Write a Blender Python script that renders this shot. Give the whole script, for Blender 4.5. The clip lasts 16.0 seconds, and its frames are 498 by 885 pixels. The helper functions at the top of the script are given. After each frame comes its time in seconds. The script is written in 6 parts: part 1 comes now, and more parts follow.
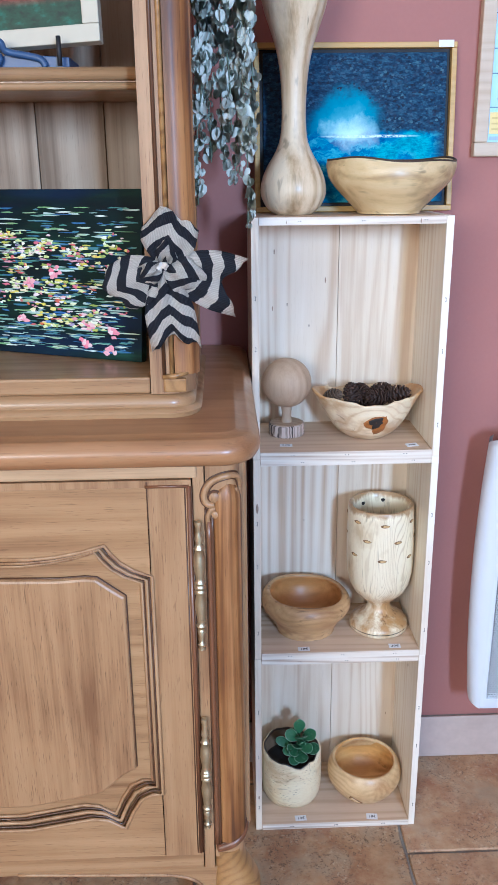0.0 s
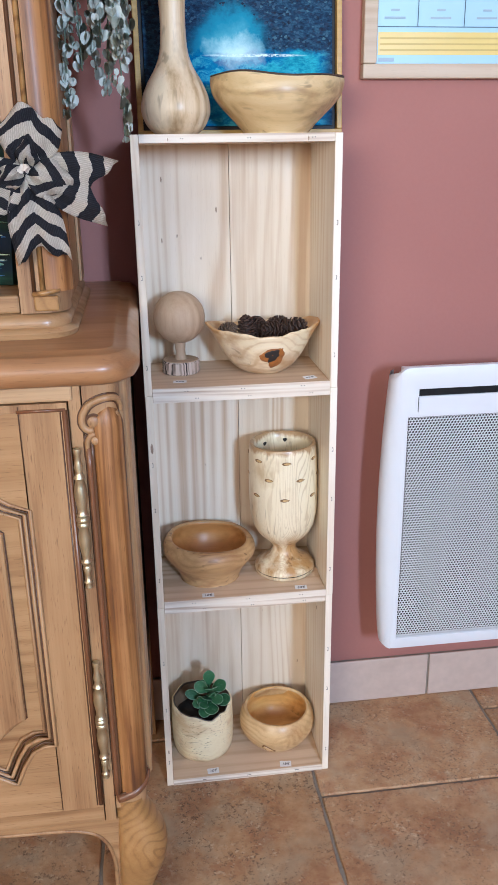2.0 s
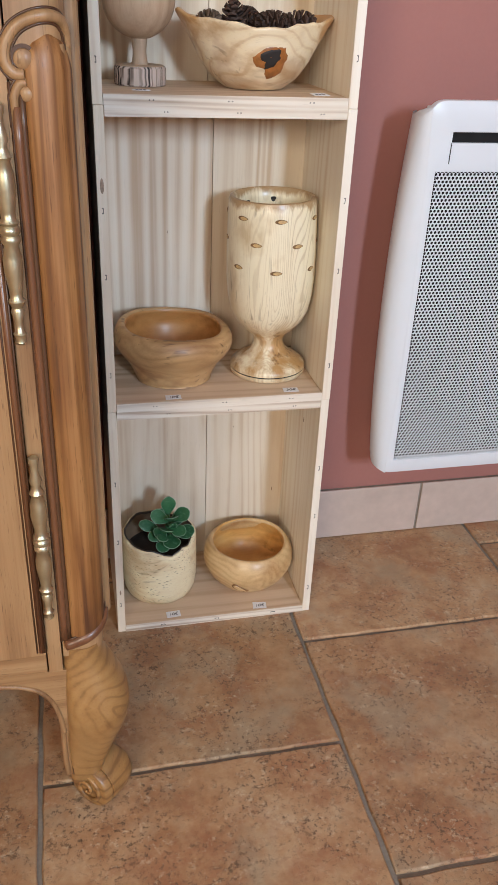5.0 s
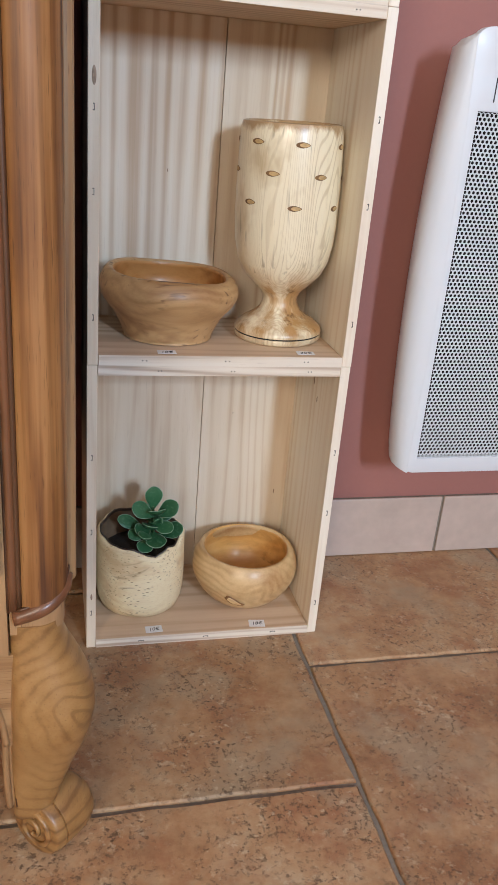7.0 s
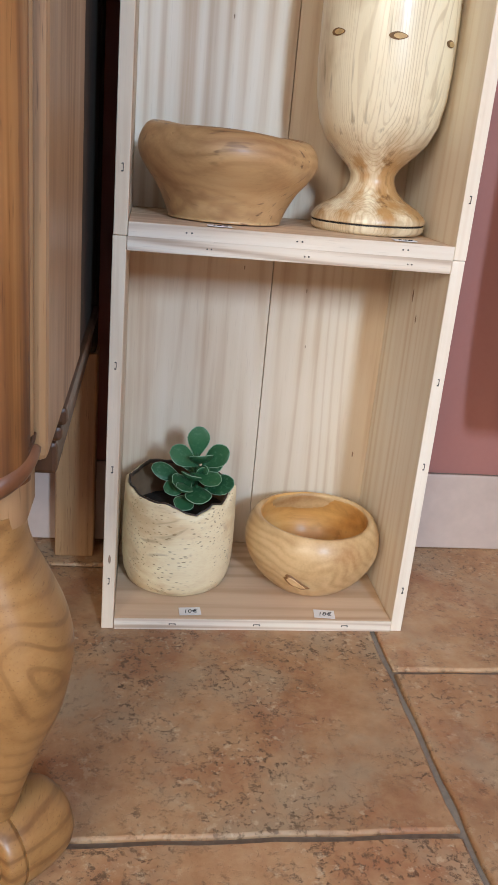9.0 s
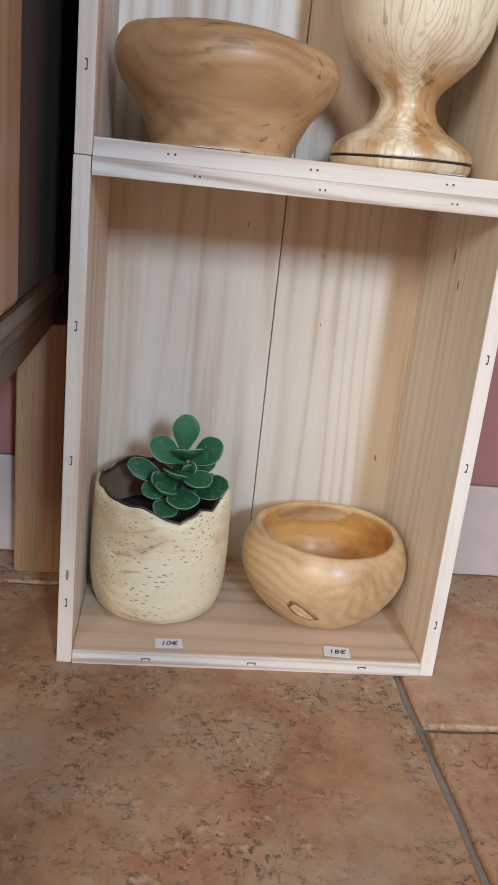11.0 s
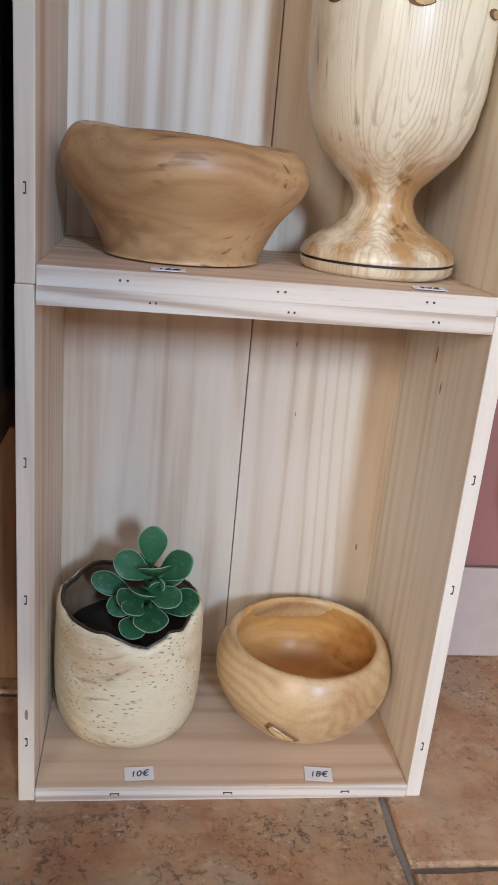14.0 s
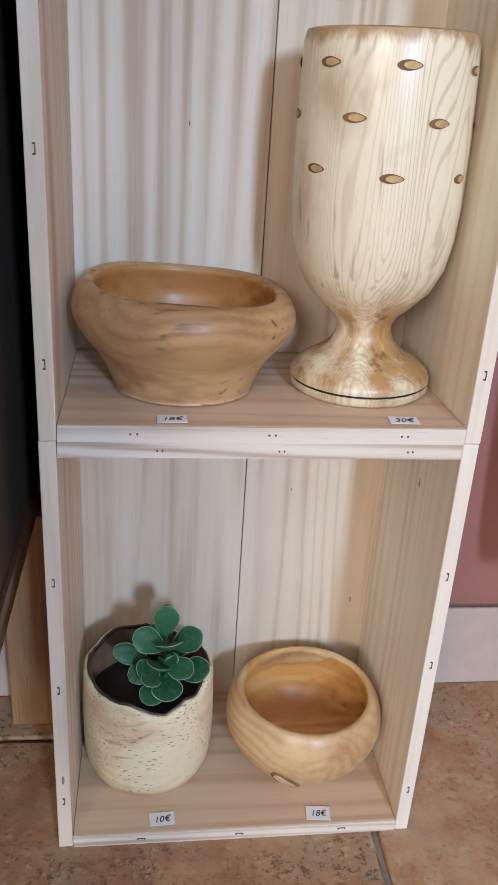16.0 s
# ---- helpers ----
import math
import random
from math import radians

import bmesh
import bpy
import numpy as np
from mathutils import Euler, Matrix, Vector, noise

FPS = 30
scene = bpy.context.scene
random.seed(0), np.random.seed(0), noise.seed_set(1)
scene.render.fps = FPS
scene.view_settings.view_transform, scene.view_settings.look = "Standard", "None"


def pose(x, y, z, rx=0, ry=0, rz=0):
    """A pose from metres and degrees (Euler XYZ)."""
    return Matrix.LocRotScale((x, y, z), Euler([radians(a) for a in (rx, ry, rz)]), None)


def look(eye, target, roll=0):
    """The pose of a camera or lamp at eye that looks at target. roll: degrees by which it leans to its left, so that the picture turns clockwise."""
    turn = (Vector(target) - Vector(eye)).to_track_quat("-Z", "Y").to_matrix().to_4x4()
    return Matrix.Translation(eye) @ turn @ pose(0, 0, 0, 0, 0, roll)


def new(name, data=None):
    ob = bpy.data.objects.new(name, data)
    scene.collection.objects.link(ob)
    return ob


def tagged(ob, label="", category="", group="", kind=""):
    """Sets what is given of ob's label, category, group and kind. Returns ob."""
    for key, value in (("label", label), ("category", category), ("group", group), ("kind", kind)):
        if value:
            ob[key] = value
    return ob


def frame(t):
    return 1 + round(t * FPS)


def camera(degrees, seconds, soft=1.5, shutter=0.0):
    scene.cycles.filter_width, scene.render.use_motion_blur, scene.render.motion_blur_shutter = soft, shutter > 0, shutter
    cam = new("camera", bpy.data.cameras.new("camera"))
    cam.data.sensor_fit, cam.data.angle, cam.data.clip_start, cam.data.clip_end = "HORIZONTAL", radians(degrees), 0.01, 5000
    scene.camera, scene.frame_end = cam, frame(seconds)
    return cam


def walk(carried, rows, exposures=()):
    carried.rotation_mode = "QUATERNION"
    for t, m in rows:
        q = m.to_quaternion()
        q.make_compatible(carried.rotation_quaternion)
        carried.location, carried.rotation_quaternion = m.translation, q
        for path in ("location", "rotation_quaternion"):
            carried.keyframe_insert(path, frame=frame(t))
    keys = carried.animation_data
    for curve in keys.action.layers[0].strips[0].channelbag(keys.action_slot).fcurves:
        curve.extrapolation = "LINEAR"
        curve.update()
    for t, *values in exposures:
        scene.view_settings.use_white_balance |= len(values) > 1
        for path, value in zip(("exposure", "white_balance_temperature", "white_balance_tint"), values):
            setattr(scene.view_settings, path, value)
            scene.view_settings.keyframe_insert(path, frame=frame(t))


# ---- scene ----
cam = camera(34.2, 16.0)
PATH = [
    (0, (-0.045, -1.219, 1.174), (0.016, 0.679, 0.545), -0.6),
    (0.5, (-0.021, -1.219, 1.158), (0.13, 0.665, 0.505), -0.4),
    (1, (-0.007, -1.219, 1.139), (0.189, 0.663, 0.49), -0.0),
    (1.5, (-0.001, -1.212, 1.116), (0.25, 0.664, 0.468), -0.2),
    (2, (0.003, -1.196, 1.086), (0.247, 0.673, 0.416), -0.8),
    (2.5, (0.006, -1.171, 1.059), (0.227, 0.703, 0.394), -0.8),
    (3, (0.0, -1.122, 1.017), (0.259, 0.7, 0.234), -0.9),
    (3.5, (-0.018, -1.076, 0.974), (0.324, 0.704, 0.129), 0.2),
    (4, (-0.02, -1.043, 0.931), (0.363, 0.729, 0.085), 1.5),
    (4.5, (-0.03, -0.994, 0.884), (0.395, 0.707, -0.08), 2.8),
    (5, (-0.04, -0.947, 0.848), (0.373, 0.756, -0.115), 2.6),
    (7.5, (-0.024, -0.803, 0.592), (0.426, 1.001, -0.144), 5.6),
    (8, (0.004, -0.751, 0.54), (0.383, 1.079, -0.172), 5.1),
    (8.5, (0.019, -0.72, 0.491), (0.315, 1.137, -0.191), 4.8),
    (9, (0.026, -0.681, 0.444), (0.302, 1.181, -0.232), 5.3),
    (11.5, (0.073, -0.525, 0.361), (0.279, 1.373, -0.235), 6.1),
    (12, (0.077, -0.504, 0.358), (0.265, 1.401, -0.223), 5.9),
    (12.5, (0.078, -0.485, 0.374), (0.278, 1.425, -0.187), 5.8),
    (13, (0.078, -0.475, 0.398), (0.301, 1.425, -0.187), 6.0),
    (13.5, (0.079, -0.469, 0.42), (0.322, 1.43, -0.158), 5.6),
    (14, (0.076, -0.475, 0.449), (0.339, 1.394, -0.211), 5.3),
    (14.5, (0.07, -0.479, 0.484), (0.336, 1.369, -0.232), 5.0),
    (15, (0.067, -0.475, 0.523), (0.336, 1.364, -0.216), 4.7),
    (15.5, (0.066, -0.483, 0.562), (0.33, 1.342, -0.213), 4.2),
    (16, (0.071, -0.492, 0.59), (0.319, 1.321, -0.217), 3.6),
]
EXPOSURES = [(0.0, -0.14, 4900, 6), (2.0, -0.22, 5500, 8), (3.5, -0.28, 5950, 8), (5.0, -0.42, 6050, 7), (7.5, -0.42, 5950, 7), (9.0, -0.22, 5900, 6), (12.5, -0.30, 5480, 7), (16.0, -0.33, 5520, 8)]
walk(cam, [(t, look(eye, target, roll)) for t, eye, target, roll in PATH], EXPOSURES)

# ---- world, window light ----
world = bpy.data.worlds.new("sky_world")
world.use_nodes = True
scene.world = world
_wt = world.node_tree
_sky = _wt.nodes.new("ShaderNodeTexSky")
_sky.sky_type, _sky.sun_disc = "NISHITA", False
_sky.sun_elevation, _sky.sun_rotation = radians(35), radians(160)
_wt.links.new(_sky.outputs[0], _wt.nodes["Background"].inputs[0])
_wt.nodes["Background"].inputs[1].default_value = 0.12

ROOM = (-3.1, 2.5, -3.3, 0.195, 2.5)          # x0, x1, y0, y1, height
WINDOWS = ((0.70, 1.06, 1.15, 1.85), (-2.05, -0.65, 1.1, 2.1))   # openings in the south wall: x0, x1, z0, z1
for (wx0, wx1, wz0, wz1), power, tint in zip(WINDOWS, (92, 90), ((0.67, 0.82, 1.0), (1.0, 0.82, 0.62))):
    lamp = bpy.data.lights.new("window_daylight", "AREA")
    lamp.shape, lamp.size, lamp.size_y, lamp.energy, lamp.color = "RECTANGLE", wx1 - wx0 - 0.1, wz1 - wz0 - 0.1, power, tint
    new("window_daylight", lamp).matrix_world = pose((wx0 + wx1) / 2, ROOM[2] - 0.03, (wz0 + wz1) / 2, 90, 0, 0)

# ---- node helpers ----


class Nodes:
    def __init__(self, name):
        self.mat = bpy.data.materials.new(name)
        self.mat.use_nodes = True
        self.tree = self.mat.node_tree
        self.bsdf = self.tree.nodes["Principled BSDF"]

    def put(self, socket, value):
        if isinstance(value, bpy.types.NodeSocket):
            self.tree.links.new(value, socket)
        elif value is not None:
            socket.default_value = value

    def make(self, kind, inputs=None, **settings):
        n = self.tree.nodes.new(kind)
        for key, value in settings.items():
            setattr(n, key, value)
        for key, value in (inputs or {}).items():
            self.put(n.inputs[key], value)
        return n

    def math(self, op, a, b=0.0, c=0.0):
        return self.make("ShaderNodeMath", {0: a, 1: b, 2: c}, operation=op).outputs[0]

    def vmath(self, op, a, b=(0, 0, 0)):
        return self.make("ShaderNodeVectorMath", {0: a, 1: b}, operation=op).outputs[0]

    def scaled(self, v, s):
        return self.vmath("MULTIPLY", v, s)

    def noise(self, v, scale, detail=3.0, rough=0.5, color=False):
        n = self.make("ShaderNodeTexNoise", {"Vector": v, "Scale": scale, "Detail": detail, "Roughness": rough})
        return n.outputs["Color" if color else "Fac"]

    def ramp(self, fac, stops):
        n = self.make("ShaderNodeValToRGB", {0: fac})
        e = n.color_ramp.elements
        while len(e) < len(stops):
            e.new(0.5)
        for k, (p, c) in enumerate(stops):
            e[k].position = p
            e[k].color = (*c, 1) if len(c) == 3 else c
        return n.outputs[0]

    def grey(self, fac, a, b, lo=0.0, hi=1.0):
        return self.make("ShaderNodeMapRange", {0: fac, 1: a, 2: b, 3: lo, 4: hi}).outputs[0]

    def mix(self, fac, a, b, blend="MIX"):
        n = self.make("ShaderNodeMix", data_type="RGBA", blend_type=blend)
        self.put(n.inputs[0], fac)
        self.put(n.inputs[6], (*a, 1) if isinstance(a, tuple) else a)
        self.put(n.inputs[7], (*b, 1) if isinstance(b, tuple) else b)
        return n.outputs[2]

    def coords(self, shift=7.0):
        tc = self.make("ShaderNodeTexCoord").outputs["Object"]
        r = self.make("ShaderNodeObjectInfo").outputs["Random"]
        off = self.make("ShaderNodeCombineXYZ", {0: self.math("MULTIPLY", r, shift), 1: self.math("MULTIPLY", r, shift * 1.7), 2: self.math("MULTIPLY", r, shift * 2.3)}).outputs[0]
        return self.vmath("ADD", tc, off), r, tc

    def finish(self, color, rough=0.5, height=None, strength=0.2, distance=0.001, metal=0.0, coat=0.0, spec=None):
        b = self.bsdf
        self.put(b.inputs["Base Color"], (*color, 1) if isinstance(color, tuple) else color)
        self.put(b.inputs["Roughness"], rough)
        b.inputs["Metallic"].default_value = metal
        b.inputs["Coat Weight"].default_value = coat
        b.inputs["Coat Roughness"].default_value = 0.25
        if spec is not None:
            b.inputs["Specular IOR Level"].default_value = spec
        if height is not None:
            bump = self.make("ShaderNodeBump", {"Height": height, "Strength": strength, "Distance": distance})
            self.put(b.inputs["Normal"], bump.outputs[0])
        return self.mat


def plain(name, color, rough=0.5, metal=0.0, vary=0.08, scale=40.0, bump=0.05, coat=0.0):
    n = Nodes(name)
    p, r, _ = n.coords(3.0)
    a = n.noise(p, scale, 4)
    b = n.noise(p, scale * 0.12, 2)
    f = n.grey(n.math("ADD", n.math("MULTIPLY", a, 0.5), n.math("MULTIPLY", b, 0.5)), 0.3, 0.7, 1 - vary, 1 + vary)
    col = n.mix(1.0, color, n.make("ShaderNodeCombineXYZ", {0: f, 1: f, 2: f}).outputs[0], "MULTIPLY")
    return n.finish(col, n.grey(a, 0.3, 0.7, max(0.02, rough - 0.06), min(1, rough + 0.06)), a, bump, 0.0008, metal, coat)


def wood(name, light, mid, dark, axis="Z", ring=26.0, warp=0.05, contrast=0.55, fibre=0.35, blotch=0.35, rough=0.5, coat=0.0,
         centre=(0.05, 0.035, 0.0), shift=1.0, speck=0.0, stain=None, stain_amount=0.0, stretch=0.07, pore=0.15, heart=None, lines=0.0, ends=None, rim=None):
    """Wood with growth rings round the grain axis, fibres, blotches, dark flecks and, if given, spalted stains."""
    n = Nodes(name)
    p0, r, tc = n.coords(shift)
    turn = {"Z": (0, 0, 0), "X": (0, radians(90), 0), "Y": (radians(90), 0, 0)}[axis]
    p = n.make("ShaderNodeMapping", {0: p0, 2: turn}).outputs[0]
    q = n.scaled(p, (1, 1, stretch))
    w = n.vmath("SUBTRACT", n.noise(q, 9.0, 2.0, 0.5, True), (0.5, 0.5, 0.5))
    q2 = n.vmath("ADD", n.vmath("ADD", q, n.scaled(w, (warp, warp, warp))), centre)
    rings = n.make("ShaderNodeTexWave", {"Vector": q2, "Scale": ring, "Distortion": 1.6, "Detail": 2.0, "Detail Scale": 1.5}, wave_type="RINGS", rings_direction="Z", wave_profile="SIN").outputs["Fac"]
    streak = n.noise(n.vmath("ADD", n.scaled(p, (1, 1, 0.012 + 0.15 * stretch)), n.scaled(w, (warp * 0.3, warp * 0.3, 0))), 75.0, 3, 0.6)
    sway = n.grey(n.noise(q, 16.0, 2), 0.35, 0.65, 0.15, 1.0)
    fine = n.noise(n.scaled(p, (1, 1, 0.02)), 420.0, 3, 0.6)
    big = n.noise(n.scaled(p, (1, 1, 0.35)), 13.0, 3, 0.55)
    fac = n.math("ADD", n.math("ADD", n.math("MULTIPLY", n.math("MULTIPLY", n.math("SUBTRACT", rings, 0.5), sway), contrast * 0.75), n.math("MULTIPLY", n.math("SUBTRACT", streak, 0.5), contrast * 1.5)), 0.5)
    fac = n.math("ADD", fac, n.math("MULTIPLY", n.math("SUBTRACT", fine, 0.5), fibre))
    fac = n.math("ADD", fac, n.math("MULTIPLY", n.math("SUBTRACT", big, 0.5), blotch * 2))
    col = n.ramp(fac, [(0.1, light), (0.5, mid), (0.95, dark)])
    pores = n.grey(n.noise(n.scaled(p, (1, 1, 0.05)), 900.0, 2), 0.62, 0.72)
    col = n.mix(n.math("MULTIPLY", pores, pore), col, tuple(c * 0.5 for c in dark))
    if lines:                                  # thin dark late-wood lines
        ln0 = n.math("MULTIPLY", n.grey(rings, 0.80, 0.97), n.grey(n.noise(q, 11.0, 3), 0.36, 0.62))
        col = n.mix(n.math("MULTIPLY", ln0, lines), col, dark)
    if ends:                                   # darker wood towards both tips
        ex = n.math("ABSOLUTE", n.make("ShaderNodeSeparateXYZ", {0: tc}).outputs[0])
        em = n.math("ADD", ex, n.math("MULTIPLY", n.math("SUBTRACT", n.noise(p, 30.0, 4, 0.6), 0.5), 0.09))
        col = n.mix(n.math("MULTIPLY", n.grey(em, ends[0], ends[0] + 0.02), 0.8), col, ends[1])
    if speck:
        v = n.make("ShaderNodeTexVoronoi", {"Vector": n.scaled(p, (1, 1, 0.3)), "Scale": 360.0, "Randomness": 1.0}).outputs["Distance"]
        s = n.math("MULTIPLY", n.math("MULTIPLY", n.grey(v, 0.30, 0.14), n.grey(n.noise(p, 24.0, 3, 0.6), 0.42, 0.54)), speck)
        col = n.mix(s, col, tuple(c * 0.35 for c in dark))
    if stain:
        a = n.noise(n.scaled(p, (1, 1, 0.55)), 17.0, 4, 0.6)
        m = n.grey(a, 0.53, 0.66)
        col = n.mix(n.math("MULTIPLY", m, stain_amount), col, stain)
        lines = n.noise(n.vmath("ADD", n.scaled(p, (1, 1, 0.16)), n.scaled(w, (0.12, 0.12, 0.12))), 120.0, 2, 0.5)
        ln = n.math("MULTIPLY", n.grey(lines, 0.6, 0.7), n.grey(n.noise(p, 22.0, 2), 0.45, 0.6))
        col = n.mix(n.math("MULTIPLY", ln, stain_amount), col, tuple(c * 0.4 for c in stain))
    if heart:                                  # resinous heartwood between two heights of the piece
        hz = n.make("ShaderNodeSeparateXYZ", {0: tc}).outputs[2]
        hm = n.math("MULTIPLY", n.grey(hz, heart[0] - 0.02, heart[0]), n.grey(hz, heart[1], heart[1] - 0.03))
        hm = n.math("MULTIPLY", hm, n.grey(n.noise(n.scaled(p, (1, 1, 0.16)), 38.0, 4, 0.65), 0.36, 0.56))
        col = n.mix(n.math("MULTIPLY", hm, 0.9), col, (0.46, 0.24, 0.07))
        hd = n.math("MULTIPLY", hm, n.grey(n.noise(n.scaled(p, (1, 1, 0.12)), 100.0, 3, 0.65), 0.56, 0.70))
        col = n.mix(n.math("MULTIPLY", hd, 0.85), col, (0.17, 0.075, 0.022))
    if rim:                                    # scorched amber wood along the lip
        rz = n.make("ShaderNodeSeparateXYZ", {0: tc}).outputs[2]
        rm = n.grey(n.math("ADD", rz, n.math("MULTIPLY", n.math("SUBTRACT", n.noise(n.scaled(p, (1, 1, 0.3)), 60.0, 4, 0.7), 0.5), 0.028)), rim, rim + 0.007)
        col = n.mix(n.math("MULTIPLY", rm, 0.8), col, (0.36, 0.19, 0.06))
    h = n.math("ADD", n.math("MULTIPLY", fine, 0.6), n.math("MULTIPLY", rings, 0.4))
    return n.finish(col, n.grey(big, 0.3, 0.7, rough - 0.08, rough + 0.08), h, 0.12, 0.0006, coat=coat)


# ---- materials ----
PINE = wood("pale_pine_board", (0.815, 0.715, 0.58), (0.76, 0.65, 0.50), (0.58, 0.42, 0.275), "Z", 21, 0.16, 0.62, 0.25, 0.40, 0.62, centre=(0.07, 0.035, 0), shift=1.3, pore=0.10, lines=0.34)
PINE_STRIPED = wood("striped_pine_board", (0.82, 0.735, 0.61), (0.755, 0.65, 0.51), (0.58, 0.43, 0.29), "Z", 27, 0.05, 1.0, 0.22, 0.25, 0.62, centre=(0.30, 0.02, 0), shift=1.3, pore=0.08, stretch=0.03)
# Fainter grain; light falling on the right side boards is put into its colour.
PINE_SOFT = wood("faint_pine_with_added_light", (0.92, 0.86, 0.75), (0.88, 0.81, 0.68), (0.72, 0.59, 0.44), "Z", 19, 0.10, 0.5, 0.22, 0.35, 0.62, centre=(0.02, 0.20, 0), shift=1.3, pore=0.08, lines=0.12)
PINE_X = wood("pale_pine_board_lengthwise", (0.73, 0.57, 0.405), (0.66, 0.49, 0.335), (0.50, 0.33, 0.20), "X", 22, 0.10, 0.6, 0.25, 0.3, 0.62, centre=(0.06, 0.05, 0), shift=1.3, pore=0.08, lines=0.35)
PINE_EDGE = wood("pale_pine_edge", (0.80, 0.73, 0.62), (0.74, 0.65, 0.53), (0.50, 0.39, 0.29), "X", 34, 0.10, 1.1, 0.5, 0.6, 0.65, shift=1.1, pore=0.15)
OAK = wood("waxed_oak", (0.43, 0.265, 0.130), (0.355, 0.206, 0.093), (0.20, 0.097, 0.039), "Z", 17, 0.14, 0.55, 0.55, 0.7, 0.46, coat=0.14, shift=1.6, pore=0.6)
OAK_X = wood("waxed_oak_lengthwise", (0.43, 0.267, 0.130), (0.355, 0.208, 0.093), (0.20, 0.097, 0.039), "X", 14, 0.10, 0.5, 0.45, 0.5, 0.36, coat=0.3, shift=1.6, pore=0.5)
OAK_TOP = wood("reddish_worktop_oak", (0.41, 0.226, 0.102), (0.345, 0.175, 0.073), (0.20, 0.09, 0.036), "X", 12, 0.10, 0.4, 0.35, 0.5, 0.36, coat=0.25, shift=1.6, pore=0.35)
OAK_PALE = wood("pale_oak_rail", (0.60, 0.43, 0.25), (0.53, 0.36, 0.195), (0.36, 0.22, 0.105), "X", 14, 0.10, 0.5, 0.45, 0.5, 0.45, coat=0.1, shift=1.6, pore=0.3)
# Oak with the darkness of grooves and recesses put into its colour.
OAK_DARK = wood("oak_darkened_for_grooves", (0.11, 0.05, 0.022), (0.08, 0.035, 0.015), (0.05, 0.02, 0.009), "Z", 30, 0.06, 0.4, 0.3, 0.3, 0.42, coat=0.25)
OAK_RED = wood("reddish_oak_moulding", (0.22, 0.10, 0.045), (0.165, 0.068, 0.029), (0.09, 0.034, 0.014), "Z", 20, 0.06, 0.5, 0.3, 0.3, 0.36, coat=0.4)
OAK_TURNED = wood("carved_oak", (0.42, 0.245, 0.092), (0.35, 0.190, 0.064), (0.17, 0.080, 0.027), "Y", 24, 0.07, 0.45, 0.3, 0.55, 0.38, coat=0.2, centre=(-0.028, 0.166, 0), shift=0.0, pore=0.35, stretch=0.3, lines=0.6)
OAK_COL = wood("golden_oak_column", (0.36, 0.175, 0.058), (0.235, 0.098, 0.026), (0.085, 0.030, 0.009), "Z", 22, 0.16, 1.3, 0.6, 1.0, 0.50, coat=0.06, shift=0.4, pore=0.5, lines=0.4)
OAK_BACK = wood("grey_brown_oak_planks", (0.37, 0.295, 0.21), (0.29, 0.215, 0.145), (0.165, 0.112, 0.068), "Z", 13, 0.14, 0.9, 0.35, 0.4, 0.55, shift=1.7, pore=0.3)
BOWL_OAK = wood("oiled_brown_bowl_wood", (0.66, 0.445, 0.225), (0.54, 0.33, 0.145), (0.30, 0.15, 0.055), "X", 24, 0.16, 0.22, 0.25, 0.9, 0.45, coat=0.10, centre=(0.04, 0.10, 0), shift=0.7, stretch=0.5, stain=(0.30, 0.145, 0.06), stain_amount=0.85, lines=0.3)
BOWL_HEART = wood("orange_heartwood", (0.80, 0.50, 0.19), (0.70, 0.385, 0.115), (0.42, 0.19, 0.045), "X", 26, 0.12, 0.4, 0.25, 0.7, 0.38, coat=0.2, shift=0.9, stretch=0.3, stain=(0.38, 0.155, 0.035), stain_amount=0.4)
BOWL_BROWN = wood("reddish_brown_bowl_inside", (0.60, 0.31, 0.11), (0.50, 0.235, 0.07), (0.30, 0.12, 0.03), "X", 26, 0.12, 0.5, 0.25, 0.6, 0.42, coat=0.12, shift=0.9, stretch=0.3)
# Oak coloured near-black for the shade in the gap beside the crates.
OAK_SHADED = wood("oak_with_gap_shade", (0.055, 0.033, 0.018), (0.042, 0.025, 0.013), (0.022, 0.012, 0.007), "Z", 20, 0.06, 0.4, 0.3, 0.3, 0.85)
BRANCH_BARK = wood("pale_striped_bark", (0.60, 0.48, 0.39), (0.30, 0.22, 0.17), (0.025, 0.018, 0.014), "Z", 110, 0.10, 3.0, 0.6, 0.5, 0.8, shift=0.5)
BOWL_ASH = wood("oiled_honey_bowl_wood", (0.80, 0.61, 0.35), (0.70, 0.485, 0.24), (0.44, 0.24, 0.09), "Y", 34, 0.12, 0.22, 0.3, 0.75, 0.4, coat=0.2, centre=(0.03, 0.06, 0), shift=0.5, stretch=0.25, lines=0.14)
MAPLE = wood("spalted_pale_wood", (0.92, 0.85, 0.66), (0.87, 0.77, 0.55), (0.42, 0.29, 0.14), "Z", 58, 0.24, 0.10, 0.30, 0.20, 0.36, coat=0.25, centre=(-0.012, 0.078, 0), shift=0.0, stain=(0.46, 0.30, 0.12), stain_amount=0.55, stretch=0.17, heart=(0.016, 0.090), lines=0.34, rim=0.234)
POT_WOOD = wood("bleached_log_wood", (0.94, 0.87, 0.66), (0.90, 0.79, 0.52), (0.62, 0.43, 0.20), "X", 30, 0.12, 0.12, 0.25, 0.22, 0.45, shift=0.0, speck=0.8, stain=(0.55, 0.31, 0.10), stain_amount=0.42, stretch=0.5)
